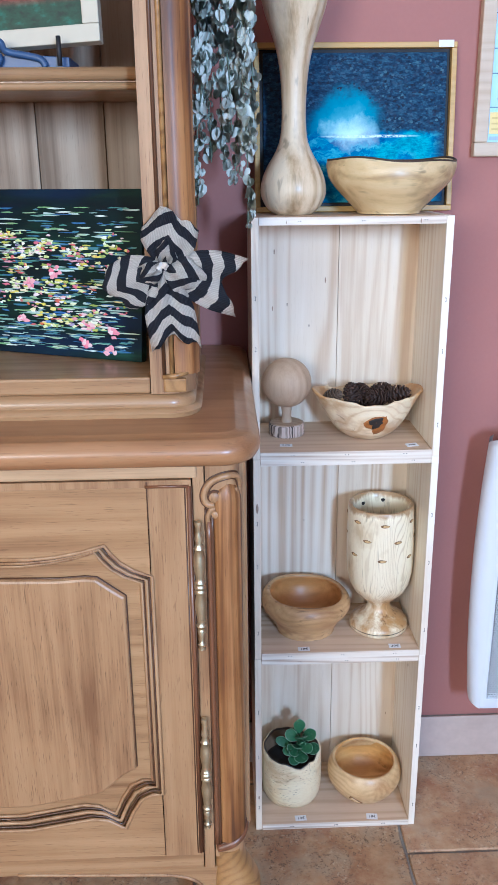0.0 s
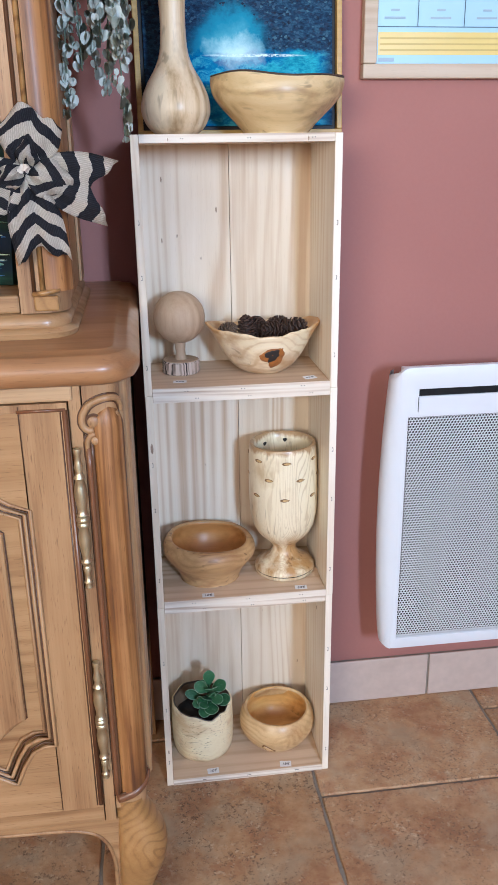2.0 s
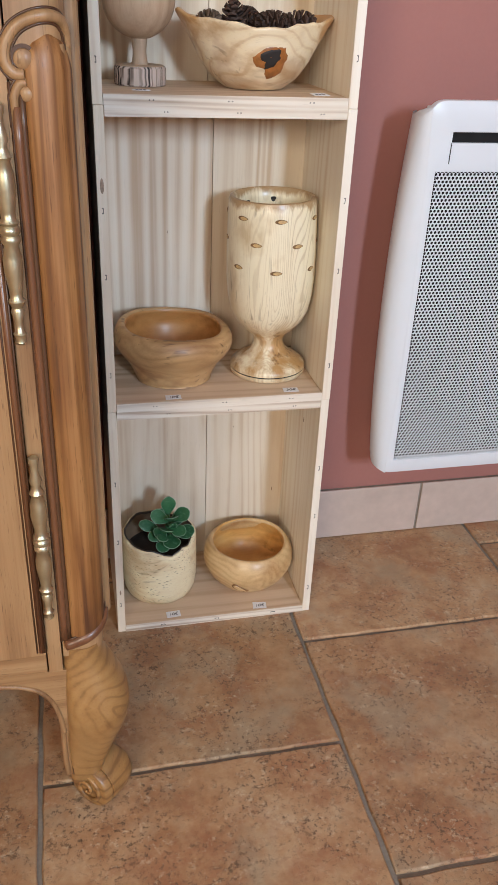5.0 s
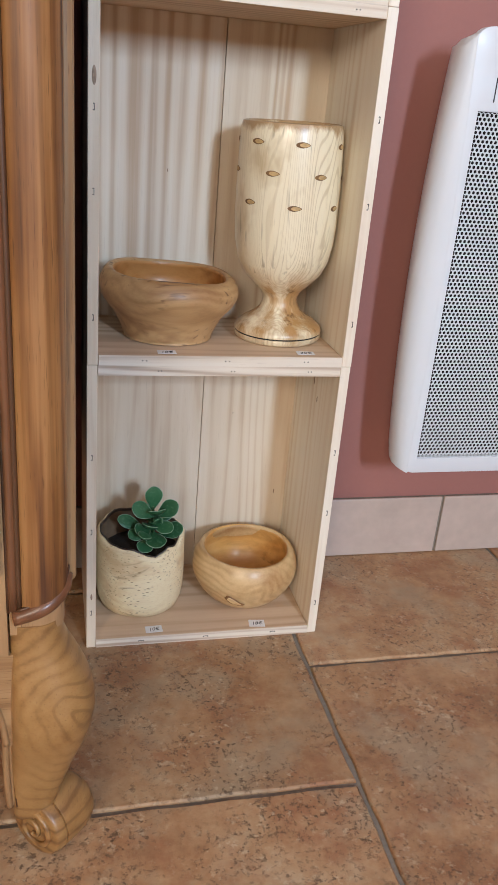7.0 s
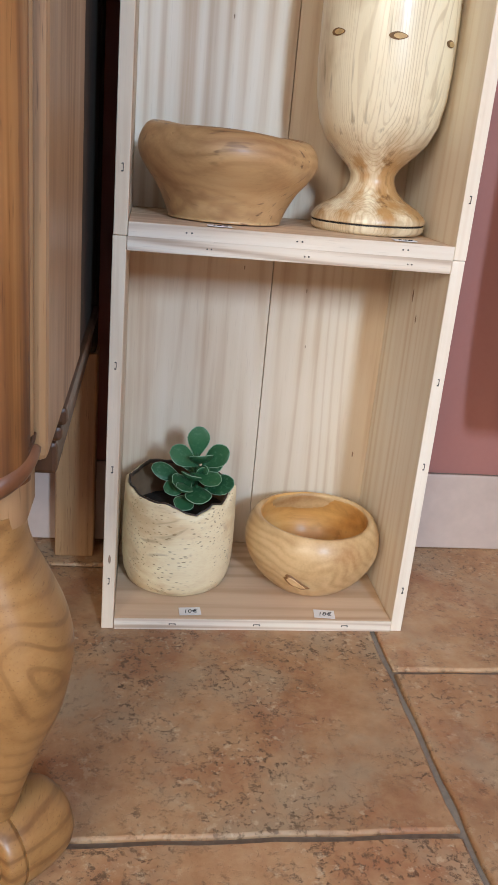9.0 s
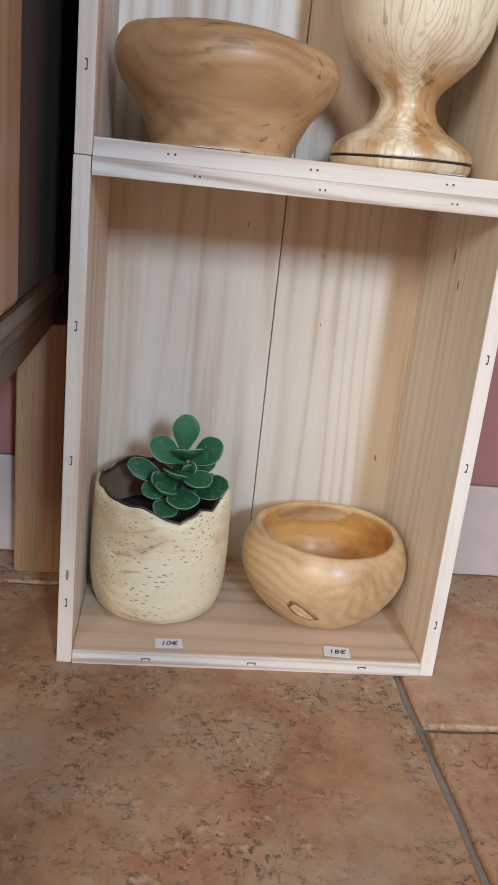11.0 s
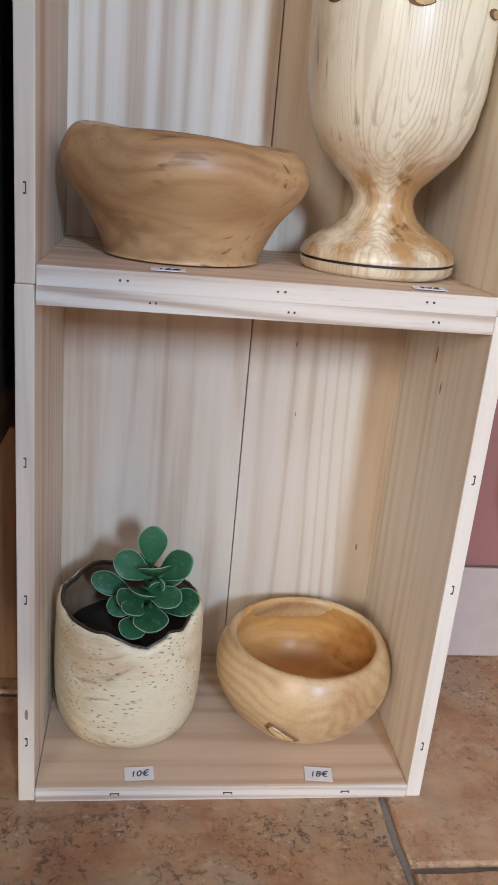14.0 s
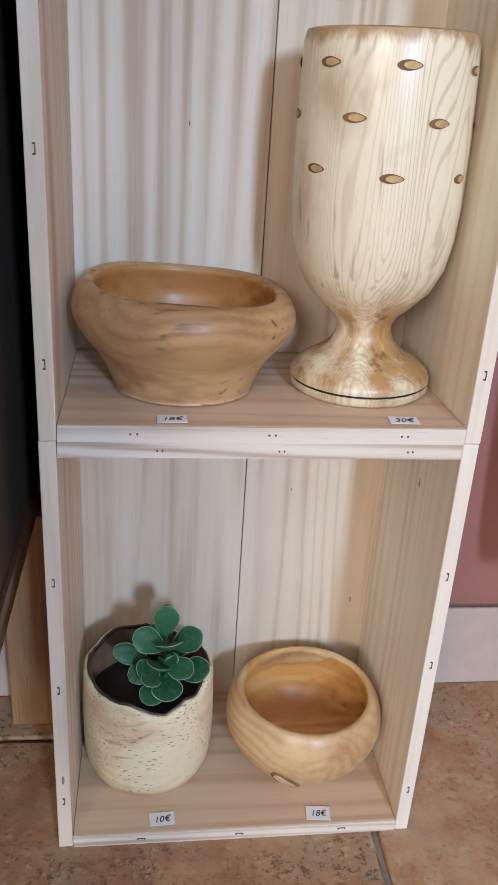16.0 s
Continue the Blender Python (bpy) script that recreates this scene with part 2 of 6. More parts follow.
VASE_WOOD = wood("streaked_vase_wood", (0.77, 0.65, 0.46), (0.67, 0.53, 0.34), (0.38, 0.25, 0.12), "Z", 15, 0.10, 0.9, 0.3, 0.6, 0.44, coat=0.12, shift=0.6, stain=(0.22, 0.15, 0.08), stain_amount=0.5)
EDGE_BOWL = wood("pale_spalted_bowl_wood", (0.74, 0.59, 0.34), (0.64, 0.475, 0.235), (0.35, 0.225, 0.10), "X", 13, 0.2, 0.5, 0.25, 0.9, 0.42, coat=0.15, shift=0.6, stretch=0.25, stain=(0.25, 0.17, 0.09), stain_amount=0.55)
CONE_BOWL = wood("cream_and_amber_bowl_wood", (0.90, 0.80, 0.60), (0.83, 0.69, 0.46), (0.44, 0.23, 0.08), "X", 20, 0.16, 0.3, 0.2, 0.6, 0.36, coat=0.25, shift=0.6, stretch=0.4, stain=(0.34, 0.14, 0.035), stain_amount=0.45, lines=0.3, ends=(0.064, (0.50, 0.25, 0.07)))
BALL_WOOD = wood("matt_turned_ball_wood", (0.55, 0.41, 0.28), (0.48, 0.345, 0.225), (0.35, 0.235, 0.145), "Z", 22, 0.05, 0.5, 0.5, 0.25, 0.6, shift=0.5)
CHAR = plain("charred_knot", (0.018, 0.014, 0.012), 0.6, 0, 0.5, 200, 0.5)
RIM_CHAR = plain("scorched_rim", (0.06, 0.038, 0.022), 0.6, 0, 0.5, 150, 0.3)
BRASS = plain("aged_brass", (0.56, 0.51, 0.34), 0.38, 0.9, 0.2, 90, 0.15)
STEEL = plain("staple_steel", (0.10, 0.09, 0.085), 0.5, 0.6, 0.2, 200, 0.0)
KNOT = plain("wood_knot", (0.36, 0.25, 0.17), 0.6, 0, 0.35, 300, 0.2)
WHITE = plain("white_enamel", (0.74, 0.78, 0.82), 0.34, 0, 0.015, 20, 0.02)
BLACK = plain("black_gap", (0.012, 0.012, 0.014), 0.6, 0, 0.3, 100, 0.1)
RAD_BACK = plain("radiator_inside_shade", (0.005, 0.005, 0.006), 0.9, 0, 0.3, 60, 0.1)
PAPER = plain("white_paper", (0.80, 0.80, 0.80), 0.8, 0, 0.03, 200, 0.05)
INK = plain("black_ink", (0.02, 0.02, 0.03), 0.6, 0, 0.2, 200, 0.0)
SOIL = plain("dark_soil", (0.018, 0.013, 0.010), 0.95, 0, 0.6, 220, 0.8)
LINER = plain("black_plastic_liner", (0.045, 0.030, 0.020), 0.45, 0, 0.3, 120, 0.3)
CEIL = plain("white_ceiling_paint", (0.78, 0.77, 0.75), 0.85, 0, 0.03, 30, 0.1)
GROUT = plain("grey_cement_grout", (0.24, 0.205, 0.165), 0.9, 0, 0.25, 220, 0.5)
SKIRT = plain("pale_pink_beige_tile", (0.55, 0.45, 0.39), 0.4, 0, 0.1, 60, 0.08)
GOLD = wood("gilded_yellow_frame", (0.62, 0.42, 0.15), (0.54, 0.34, 0.10), (0.40, 0.24, 0.06), "X", 30, 0.05, 0.4, 0.3, 0.3, 0.45)
FRAME_PINE = wood("light_frame_wood", (0.66, 0.56, 0.43), (0.60, 0.49, 0.36), (0.48, 0.36, 0.24), "X", 24, 0.05, 0.4, 0.3, 0.3, 0.55)
FRAME_WHITE = plain("cream_painted_frame", (0.52, 0.48, 0.37), 0.5, 0, 0.05, 60, 0.1)
BLUE_PLASTIC = plain("blue_plastic", (0.035, 0.075, 0.17), 0.4, 0, 0.1, 60, 0.05)
SHEET_BLUE = plain("pale_blue_print", (0.42, 0.66, 0.80), 0.35, 0, 0.03, 30, 0.0)
SHEET_YELLOW = plain("yellow_print", (0.78, 0.62, 0.20), 0.35, 0, 0.03, 30, 0.0)
SHEET_LINE = plain("dark_blue_rule", (0.05, 0.10, 0.17), 0.5, 0, 0.05, 30, 0.0)
SHEET_TEXT = plain("pale_grey_print", (0.36, 0.48, 0.58), 0.5, 0, 0.05, 30, 0.0)
SHEET_TEXT_Y = plain("ochre_print", (0.62, 0.47, 0.14), 0.5, 0, 0.05, 30, 0.0)
STEM_GREEN = plain("grey_green_stem", (0.13, 0.17, 0.12), 0.7, 0, 0.2, 90, 0.1)


def wall_paint():
    n = Nodes("dusty_pink_wall_paint")
    p, r, tc = n.coords(0.0)
    a = n.noise(p, 160.0, 4)
    b = n.noise(p, 2.2, 3)
    col = n.ramp(n.math("ADD", n.math("MULTIPLY", b, 0.8), n.math("MULTIPLY", a, 0.2)), [(0.3, (0.355, 0.150, 0.125)), (0.7, (0.40, 0.178, 0.148))])
    return n.finish(col, 0.72, a, 0.12, 0.001)


def terracotta():
    n = Nodes("mottled_terracotta_tile")
    p, r, tc = n.coords(3.0)
    a = n.noise(p, 10.0, 5, 0.65)
    b = n.noise(p, 46.0, 5, 0.7)
    f = n.math("ADD", n.math("MULTIPLY", a, 0.6), n.math("MULTIPLY", b, 0.4))
    col = n.ramp(f, [(0.34, (0.30, 0.140, 0.070)), (0.45, (0.43, 0.240, 0.130)), (0.54, (0.50, 0.310, 0.180)), (0.66, (0.56, 0.400, 0.27))])
    red = n.grey(n.noise(n.vmath("ADD", p, (5, 3, 1)), 11.0, 5, 0.7), 0.50, 0.62)
    col = n.mix(n.math("MULTIPLY", red, 0.55), col, (0.34, 0.135, 0.070))
    grey = n.grey(n.noise(n.vmath("ADD", p, (2, 8, 1)), 9.0, 5, 0.65), 0.50, 0.64)
    col = n.mix(n.math("MULTIPLY", grey, 0.75), col, (0.43, 0.33, 0.235))
    zone = n.grey(n.noise(n.vmath("ADD", p, (9, 1, 4)), 13.0, 5, 0.7), 0.38, 0.58)
    pit = n.math("MULTIPLY", n.grey(n.noise(n.vmath("ADD", p, (1, 4, 2)), 170.0, 4, 0.75), 0.52, 0.62), zone)
    col = n.mix(n.math("MULTIPLY", pit, 0.78), col, (0.10, 0.060, 0.038))
    pale = n.math("MULTIPLY", n.grey(n.noise(n.vmath("ADD", p, (4, 2, 7)), 105.0, 4, 0.7), 0.57, 0.66), zone)
    col = n.mix(n.math("MULTIPLY", pale, 0.7), col, (0.62, 0.49, 0.36))
    dirt = n.grey(n.noise(n.vmath("ADD", p, (6, 6, 3)), 6.5, 5, 0.72), 0.50, 0.66)
    col = n.mix(n.math("MULTIPLY", dirt, 0.35), col, (0.24, 0.145, 0.088))
    tone = n.grey(r, 0, 1, 0.9, 1.1)
    col = n.mix(1.0, col, n.make("ShaderNodeCombineXYZ", {0: tone, 1: n.math("MULTIPLY", tone, 1.0), 2: n.math("MULTIPLY", tone, 0.9)}).outputs[0], "MULTIPLY")
    h = n.math("SUBTRACT", n.math("MULTIPLY", b, 0.7), n.math("MULTIPLY", pit, 0.9))
    return n.finish(col, n.grey(b, 0.3, 0.7, 0.40, 0.62), h, 0.5, 0.0016)


def chevron():
    n = Nodes("black_and_cream_chevron_burlap")
    uv = n.make("ShaderNodeUVMap", uv_map="uv").outputs[0]
    s = n.make("ShaderNodeSeparateXYZ", {0: uv})
    jag = n.noise(n.make("ShaderNodeTexCoord").outputs["Object"], 500.0, 2)
    z = n.math("PINGPONG", s.outputs[0], 0.5)
    t = n.math("ADD", n.math("ADD", s.outputs[1], n.math("MULTIPLY", z, 0.95)), n.math("MULTIPLY", jag, 0.06))
    stripe = n.math("GREATER_THAN", n.math("FRACT", n.math("MULTIPLY", t, 1.75)), 0.5)
    weave_x = n.make("ShaderNodeTexWave", {"Vector": uv, "Scale": 11.0}, bands_direction="X").outputs["Fac"]
    weave_y = n.make("ShaderNodeTexWave", {"Vector": uv, "Scale": 14.0}, bands_direction="Y").outputs["Fac"]
    weave = n.math("MULTIPLY", weave_x, weave_y)
    cream = n.ramp(n.math("ADD", weave, n.math("MULTIPLY", jag, 0.4)), [(0.1, (0.55, 0.50, 0.43)), (0.7, (0.84, 0.80, 0.72))])
    black = n.ramp(weave, [(0.1, (0.018, 0.02, 0.028)), (0.9, (0.05, 0.052, 0.065))])
    return n.finish(n.mix(stripe, cream, black), 0.9, weave, 0.5, 0.0015)


def leafy(name, a, b, rim, rough=0.5, gloss=0.35):
    n = Nodes(name)
    p, r, tc = n.coords(2.0)
    f = n.math("ADD", n.math("MULTIPLY", n.noise(p, 60.0, 3), 0.5), n.math("MULTIPLY", r, 0.5))
    col = n.ramp(f, [(0.15, a), (0.85, b)])
    col = n.mix(n.math("MULTIPLY", n.grey(n.noise(p, 260.0, 2), 0.55, 0.7), 0.25), col, rim)
    return n.finish(col, rough, n.noise(p, 180.0, 2), 0.15, 0.0006, spec=gloss)


def dabs(name, stops, rough=0.65):
    """Paint laid on in dabs, each with a colour of its own."""
    n = Nodes(name)
    rnd = n.make("ShaderNodeNewGeometry").outputs["Random Per Island"]
    tc = n.make("ShaderNodeTexCoord").outputs["Object"]
    col = n.ramp(rnd, stops)
    return n.finish(col, rough, n.noise(tc, 300.0, 3), 0.3, 0.0006, spec=0.2)


def pond_canvas():
    n = Nodes("dark_pond_painting")
    tc = n.make("ShaderNodeTexCoord").outputs["Object"]
    q = n.scaled(tc, (0.25, 1, 1.4))
    f = n.noise(q, 26.0, 4, 0.6)
    col = n.ramp(f, [(0.3, (0.001, 0.005, 0.008)), (0.5, (0.002, 0.012, 0.012)), (0.62, (0.005, 0.024, 0.016)), (0.75, (0.012, 0.05, 0.03))])
    blue = n.grey(n.noise(n.vmath("ADD", q, (3, 0, 1)), 13.0, 2), 0.5, 0.62)
    col = n.mix(n.math("MULTIPLY", blue, 0.6), col, (0.003, 0.013, 0.05))
    return n.finish(col, 0.65, n.noise(q, 140.0, 3), 0.3, 0.0008, spec=0.2)


def lagoon_canvas():
    """Night-blue trees over bright water, with a pale glow where the sky breaks through."""
    n = Nodes("blue_lagoon_painting")
    tc = n.make("ShaderNodeTexCoord").outputs["Object"]
    wob = n.vmath("SUBTRACT", n.noise(tc, 20.0, 5, 0.7, True), (0.5, 0.5, 0.5))
    q = n.vmath("ADD", tc, n.scaled(wob, (0.06, 0.0, 0.06)))
    s = n.make("ShaderNodeSeparateXYZ", {0: q})
    raw = n.make("ShaderNodeSeparateXYZ", {0: tc})

    def spot(cx, cz, rx, rz, src=s):
        x = n.math("DIVIDE", n.math("SUBTRACT", src.outputs[0], cx), rx)
        z = n.math("DIVIDE", n.math("SUBTRACT", src.outputs[2], cz), rz)
        return n.math("SQRT", n.math("ADD", n.math("MULTIPLY", x, x), n.math("MULTIPLY", z, z)))

    strokes = n.noise(n.scaled(tc, (1, 1, 2.2)), 120.0, 5, 0.7)
    night = n.ramp(strokes, [(0.36, (0.008, 0.018, 0.045)), (0.52, (0.018, 0.055, 0.115)), (0.66, (0.045, 0.125, 0.20))])
    sky = n.ramp(spot(0.150, 0.122, 0.075, 0.085), [(0.0, (0.22, 0.60, 0.72)), (0.55, (0.03, 0.27, 0.42)), (1.0, (0.012, 0.11, 0.22))])
    col = n.mix(n.grey(spot(0.145, 0.128, 0.062, 0.060), 0.80, 1.12), sky, night)
    water = n.ramp(n.noise(n.scaled(q, (0.5, 1, 3.0)), 46.0, 5, 0.65), [(0.34, (0.006, 0.09, 0.28)), (0.5, (0.014, 0.21, 0.42)), (0.64, (0.09, 0.43, 0.56))])
    low = n.math("MULTIPLY", n.grey(s.outputs[2], 0.124, 0.116), n.grey(raw.outputs[0], 0.060, 0.085))
    low = n.math("MULTIPLY", low, n.grey(raw.outputs[0], 0.305, 0.285))
    col = n.mix(low, col, water)
    bush = n.grey(n.math("MINIMUM", spot(0.215, 0.088, 0.026, 0.020), spot(0.262, 0.100, 0.034, 0.022)), 1.05, 0.7)
    col = n.mix(n.math("MULTIPLY", bush, 0.8), col, n.ramp(strokes, [(0.38, (0.012, 0.20, 0.32)), (0.6, (0.06, 0.46, 0.56))]))
    glow = n.grey(spot(0.158, 0.122, 0.050, 0.030), 1.0, 0.15)
    col = n.mix(n.math("MULTIPLY", glow, 0.85), col, (0.66, 0.90, 0.93))
    line = n.math("MULTIPLY", n.grey(spot(0.185, 0.1165, 0.085, 0.0028, raw), 1.0, 0.6), n.grey(strokes, 0.42, 0.56))
    col = n.mix(line, col, (0.74, 0.93, 0.94))
    return n.finish(col, 0.75, n.noise(tc, 170.0, 4), 0.35, 0.0008, spec=0.15)


def small_canvas():
    n = Nodes("green_and_red_meadow_painting")
    tc = n.make("ShaderNodeTexCoord").outputs["Object"]
    f = n.noise(n.scaled(tc, (1, 1, 1.6)), 45.0, 4, 0.65)
    s = n.make("ShaderNodeSeparateXYZ", {0: tc}).outputs[2]
    base = n.ramp(f, [(0.35, (0.004, 0.02, 0.010)), (0.55, (0.008, 0.055, 0.028)), (0.7, (0.014, 0.12, 0.08))])
    red = n.ramp(f, [(0.4, (0.01, 0.03, 0.015)), (0.5, (0.10, 0.012, 0.01)), (0.62, (0.20, 0.03, 0.02))])
    band = n.math("MULTIPLY", n.grey(s, 0.045, 0.055), n.grey(s, 0.085, 0.07))
    col = n.mix(band, base, red)
    sky = n.grey(s, 0.085, 0.12)
    col = n.mix(sky, col, (0.01, 0.14, 0.24))
    return n.finish(col, 0.4, f, 0.4, 0.001)


WALL = wall_paint()
TERRA = terracotta()
CHEVRON = chevron()
IVY_LEAF = leafy("pale_blue_green_leaf", (0.52, 0.57, 0.51), (0.68, 0.72, 0.66), (0.76, 0.79, 0.74), 0.85, 0.05)
SUCC_LEAF = leafy("velvety_green_leaf", (0.016, 0.072, 0.028), (0.055, 0.175, 0.070), (0.17, 0.31, 0.18), 0.42)
LEAF_EDGE = plain("pale_fuzzy_leaf_edge", (0.30, 0.46, 0.30), 0.8, 0, 0.2, 300, 0.1)
CONE_MAT = leafy("dark_pine_cone_scale", (0.03, 0.017, 0.013), (0.075, 0.042, 0.03), (0.11, 0.075, 0.055), 0.7)
CONE_PALE = leafy("greyish_pine_cone_scale", (0.11, 0.075, 0.05), (0.19, 0.13, 0.09), (0.24, 0.18, 0.13), 0.7)
POND, LAGOON, MEADOW = pond_canvas(), lagoon_canvas(), small_canvas()
DABS = dabs("thick_flower_paint", [(0.0, (0.80, 0.82, 0.74)), (0.22, (0.66, 0.74, 0.30)), (0.36, (0.24, 0.36, 0.08)), (0.5, (0.74, 0.64, 0.10)), (0.65, (0.82, 0.84, 0.84)), (0.78, (0.62, 0.16, 0.22)), (0.86, (0.55, 0.14, 0.05)), (0.94, (0.10, 0.25, 0.50)), (1.0, (0.70, 0.45, 0.50))])
STROKES = dabs("pale_water_strokes", [(0.0, (0.60, 0.74, 0.70)), (0.35, (0.10, 0.26, 0.18)), (0.6, (0.05, 0.14, 0.36)), (0.8, (0.22, 0.40, 0.16)), (1.0, (0.80, 0.86, 0.80))])
PINK_DABS = dabs("pink_lily_paint", [(0.0, (0.72, 0.20, 0.28)), (0.5, (0.75, 0.38, 0.42)), (1.0, (0.78, 0.62, 0.60))])

# ---- mesh helpers ----


def part(name, bm, material, parent=None, label="", smooth=False, angle=40):
    """Links a bmesh as one mesh object under a thing or a part."""
    me = bpy.data.meshes.new(name)
    if smooth:
        for f in bm.faces:
            f.smooth = True
        for e in bm.edges:
            if len(e.link_faces) == 2 and e.calc_face_angle(0) > radians(angle):
                e.smooth = False
    bm.to_mesh(me)
    bm.free()
    me.materials.append(material)
    ob = new(name, me)
    ob.parent = parent
    if label:
        tagged(ob, label)
    return ob


def thing(name, at, label, category, group="", rot=(0, 0, 0)):
    ob = new(name)
    ob.empty_display_size = 0.05
    ob.matrix_basis = pose(*at, *rot)
    return tagged(ob, label, category, group)


def block(x0, x1, y0, y1, z0, z1, bevel=0.0, bm=None, segs=2):
    bm2 = bmesh.new()
    bmesh.ops.create_cube(bm2, size=1.0)
    for v in bm2.verts:
        v.co = Vector(((x0 + x1) / 2 + v.co.x * (x1 - x0), (y0 + y1) / 2 + v.co.y * (y1 - y0), (z0 + z1) / 2 + v.co.z * (z1 - z0)))
    if bevel:
        bmesh.ops.bevel(bm2, geom=list(bm2.edges), offset=bevel, segments=segs, profile=0.5, affect="EDGES")
    return bm2 if bm is None else joined(bm, bm2)


def joined(bm, other):
    me = bpy.data.meshes.new("tmp")
    other.to_mesh(me)
    other.free()
    bm.from_mesh(me)
    bpy.data.meshes.remove(me)
    return bm


def lathe(profile, seg=48, shape=None, close=False):
    """Turns (radius, z) round the z axis; shape(p, angle) may then move each point."""
    bm = bmesh.new()
    rows = []
    for r, z in profile:
        if r < 1e-5:
            v = Vector((0, 0, z))
            rows.append([bm.verts.new(shape(v, 0.0) if shape else v)])
            continue
        row = []
        for k in range(seg):
            a = 2 * math.pi * k / seg
            v = Vector((r * math.cos(a), r * math.sin(a), z))
            row.append(bm.verts.new(shape(v, a) if shape else v))
        rows.append(row)
    pairs = list(zip(rows, rows[1:]))
    if close:
        pairs.append((rows[-1], rows[0]))
    for a, b in pairs:
        for k in range(seg):
            k2 = (k + 1) % seg
            if len(a) == 1 and len(b) == 1:
                continue
            if len(a) == 1:
                bm.faces.new((a[0], b[k2], b[k]))
            elif len(b) == 1:
                bm.faces.new((a[k], a[k2], b[0]))
            else:
                bm.faces.new((a[k], a[k2], b[k2], b[k]))
    bmesh.ops.recalc_face_normals(bm, faces=bm.faces)
    return bm


def smooth_profile(pts, n=5):
    """Catmull-Rom through the points."""
    out = []
    for i in range(len(pts) - 1):
        p0, p1, p2, p3 = pts[max(i - 1, 0)], pts[i], pts[i + 1], pts[min(i + 2, len(pts) - 1)]
        for k in range(n):
            t = k / n
            out.append(tuple(0.5 * (2 * b + (c - a) * t + (2 * a - 5 * b + 4 * c - d) * t * t + (3 * b - a - 3 * c + d) * t ** 3) for a, b, c, d in zip(p0, p1, p2, p3)))
    out.append(tuple(pts[-1]))
    return out


def tube(path, radius, seg=8, flat=1.0, bm=None, up=None):
    """A round bar along a path; radius may be a list."""
    bm = bm or bmesh.new()
    pts = [Vector(p) for p in path]
    rad = radius if isinstance(radius, (list, tuple)) else [radius] * len(pts)
    rings = []
    side = None
    for i, p in enumerate(pts):
        d = (pts[min(i + 1, len(pts) - 1)] - pts[max(i - 1, 0)]).normalized()
        if side is None:
            ref = Vector(up) if up else (Vector((0, 0, 1)) if abs(d.z) < 0.9 else Vector((1, 0, 0)))
            side = d.cross(ref).normalized()
        side = (side - d * side.dot(d)).normalized()
        other = d.cross(side)
        rings.append([bm.verts.new(p + side * math.cos(2 * math.pi * k / seg) * rad[i] + other * math.sin(2 * math.pi * k / seg) * rad[i] * flat) for k in range(seg)])
    for a, b in zip(rings, rings[1:]):
        for k in range(seg):
            bm.faces.new((a[k], a[(k + 1) % seg], b[(k + 1) % seg], b[k]))
    bm.faces.new(rings[0][::-1])
    bm.faces.new(rings[-1])
    return bm


def slab(outline, y0, y1, bevel=0.0, holes=()):
    """A board cut to an outline in x and z, from y0 (front) to y1; holes go through it."""
    bm = bmesh.new()
    edges = []
    for loop in (outline, *holes):
        vs = [bm.verts.new((x, y0, z)) for x, z in loop]
        edges += [bm.edges.new((vs[k], vs[(k + 1) % len(vs)])) for k in range(len(vs))]
    if holes:
        bmesh.ops.triangle_fill(bm, use_beauty=True, use_dissolve=False, edges=edges)
    else:
        bm.faces.new([v for v in bm.verts])
    front = list(bm.faces)
    back = bmesh.ops.extrude_face_region(bm, geom=front)
    for g in back["geom"]:
        if isinstance(g, bmesh.types.BMVert):
            g.co.y = y1
    bmesh.ops.recalc_face_normals(bm, faces=bm.faces)
    if bevel:
        ed = [e for e in bm.edges if all(abs(v.co.y - y0) < 1e-6 for v in e.verts) and len(e.link_faces) == 2 and e.calc_face_angle(0) > 1.0]
        bmesh.ops.bevel(bm, geom=ed, offset=bevel, segments=2, profile=0.5, affect="EDGES")
    return bm


def post_section(pts, z0, z1, bevel=0.0):
    """An upright bar whose section is given in x and y."""
    bm = bmesh.new()
    lo = [bm.verts.new((x, y, z0)) for x, y in pts]
    hi = [bm.verts.new((x, y, z1)) for x, y in pts]
    n = len(pts)
    for k in range(n):
        bm.faces.new((lo[k], lo[(k + 1) % n], hi[(k + 1) % n], hi[k]))
    bm.faces.new(lo[::-1])
    bm.faces.new(hi)
    bmesh.ops.recalc_face_normals(bm, faces=bm.faces)
    return bm


def arc(cx, cy, r, a0, a1, n=8):
    return [(cx + r * math.cos(radians(a0 + (a1 - a0) * k / n)), cy + r * math.sin(radians(a0 + (a1 - a0) * k / n))) for k in range(n + 1)]


def moulded(rows, x0, x1, y0, y1, corner=0.02, left=False):
    """A slab whose front and right edges follow a moulding: rows of (reach, z) from bottom to top; y0 is the front, x1 the right end."""
    bm = bmesh.new()
    rings = []
    for reach, z in rows:
        c = corner + reach
        pts = [(x0, y1)] + [(x0, y0 - reach)] + arc(x1 - corner, y0 + corner, c, -90, 0, 8) + [(x1 + reach, y1)]
        rings.append([bm.verts.new((x, y, z)) for x, y in pts])
    n = len(rings[0])
    for a, b in zip(rings, rings[1:]):
        for k in range(n):
            bm.faces.new((a[k], a[(k + 1) % n], b[(k + 1) % n], b[k]))
    bm.faces.new(rings[0][::-1])
    bm.faces.new(rings[-1])
    bmesh.ops.recalc_face_normals(bm, faces=bm.faces)
    return bm


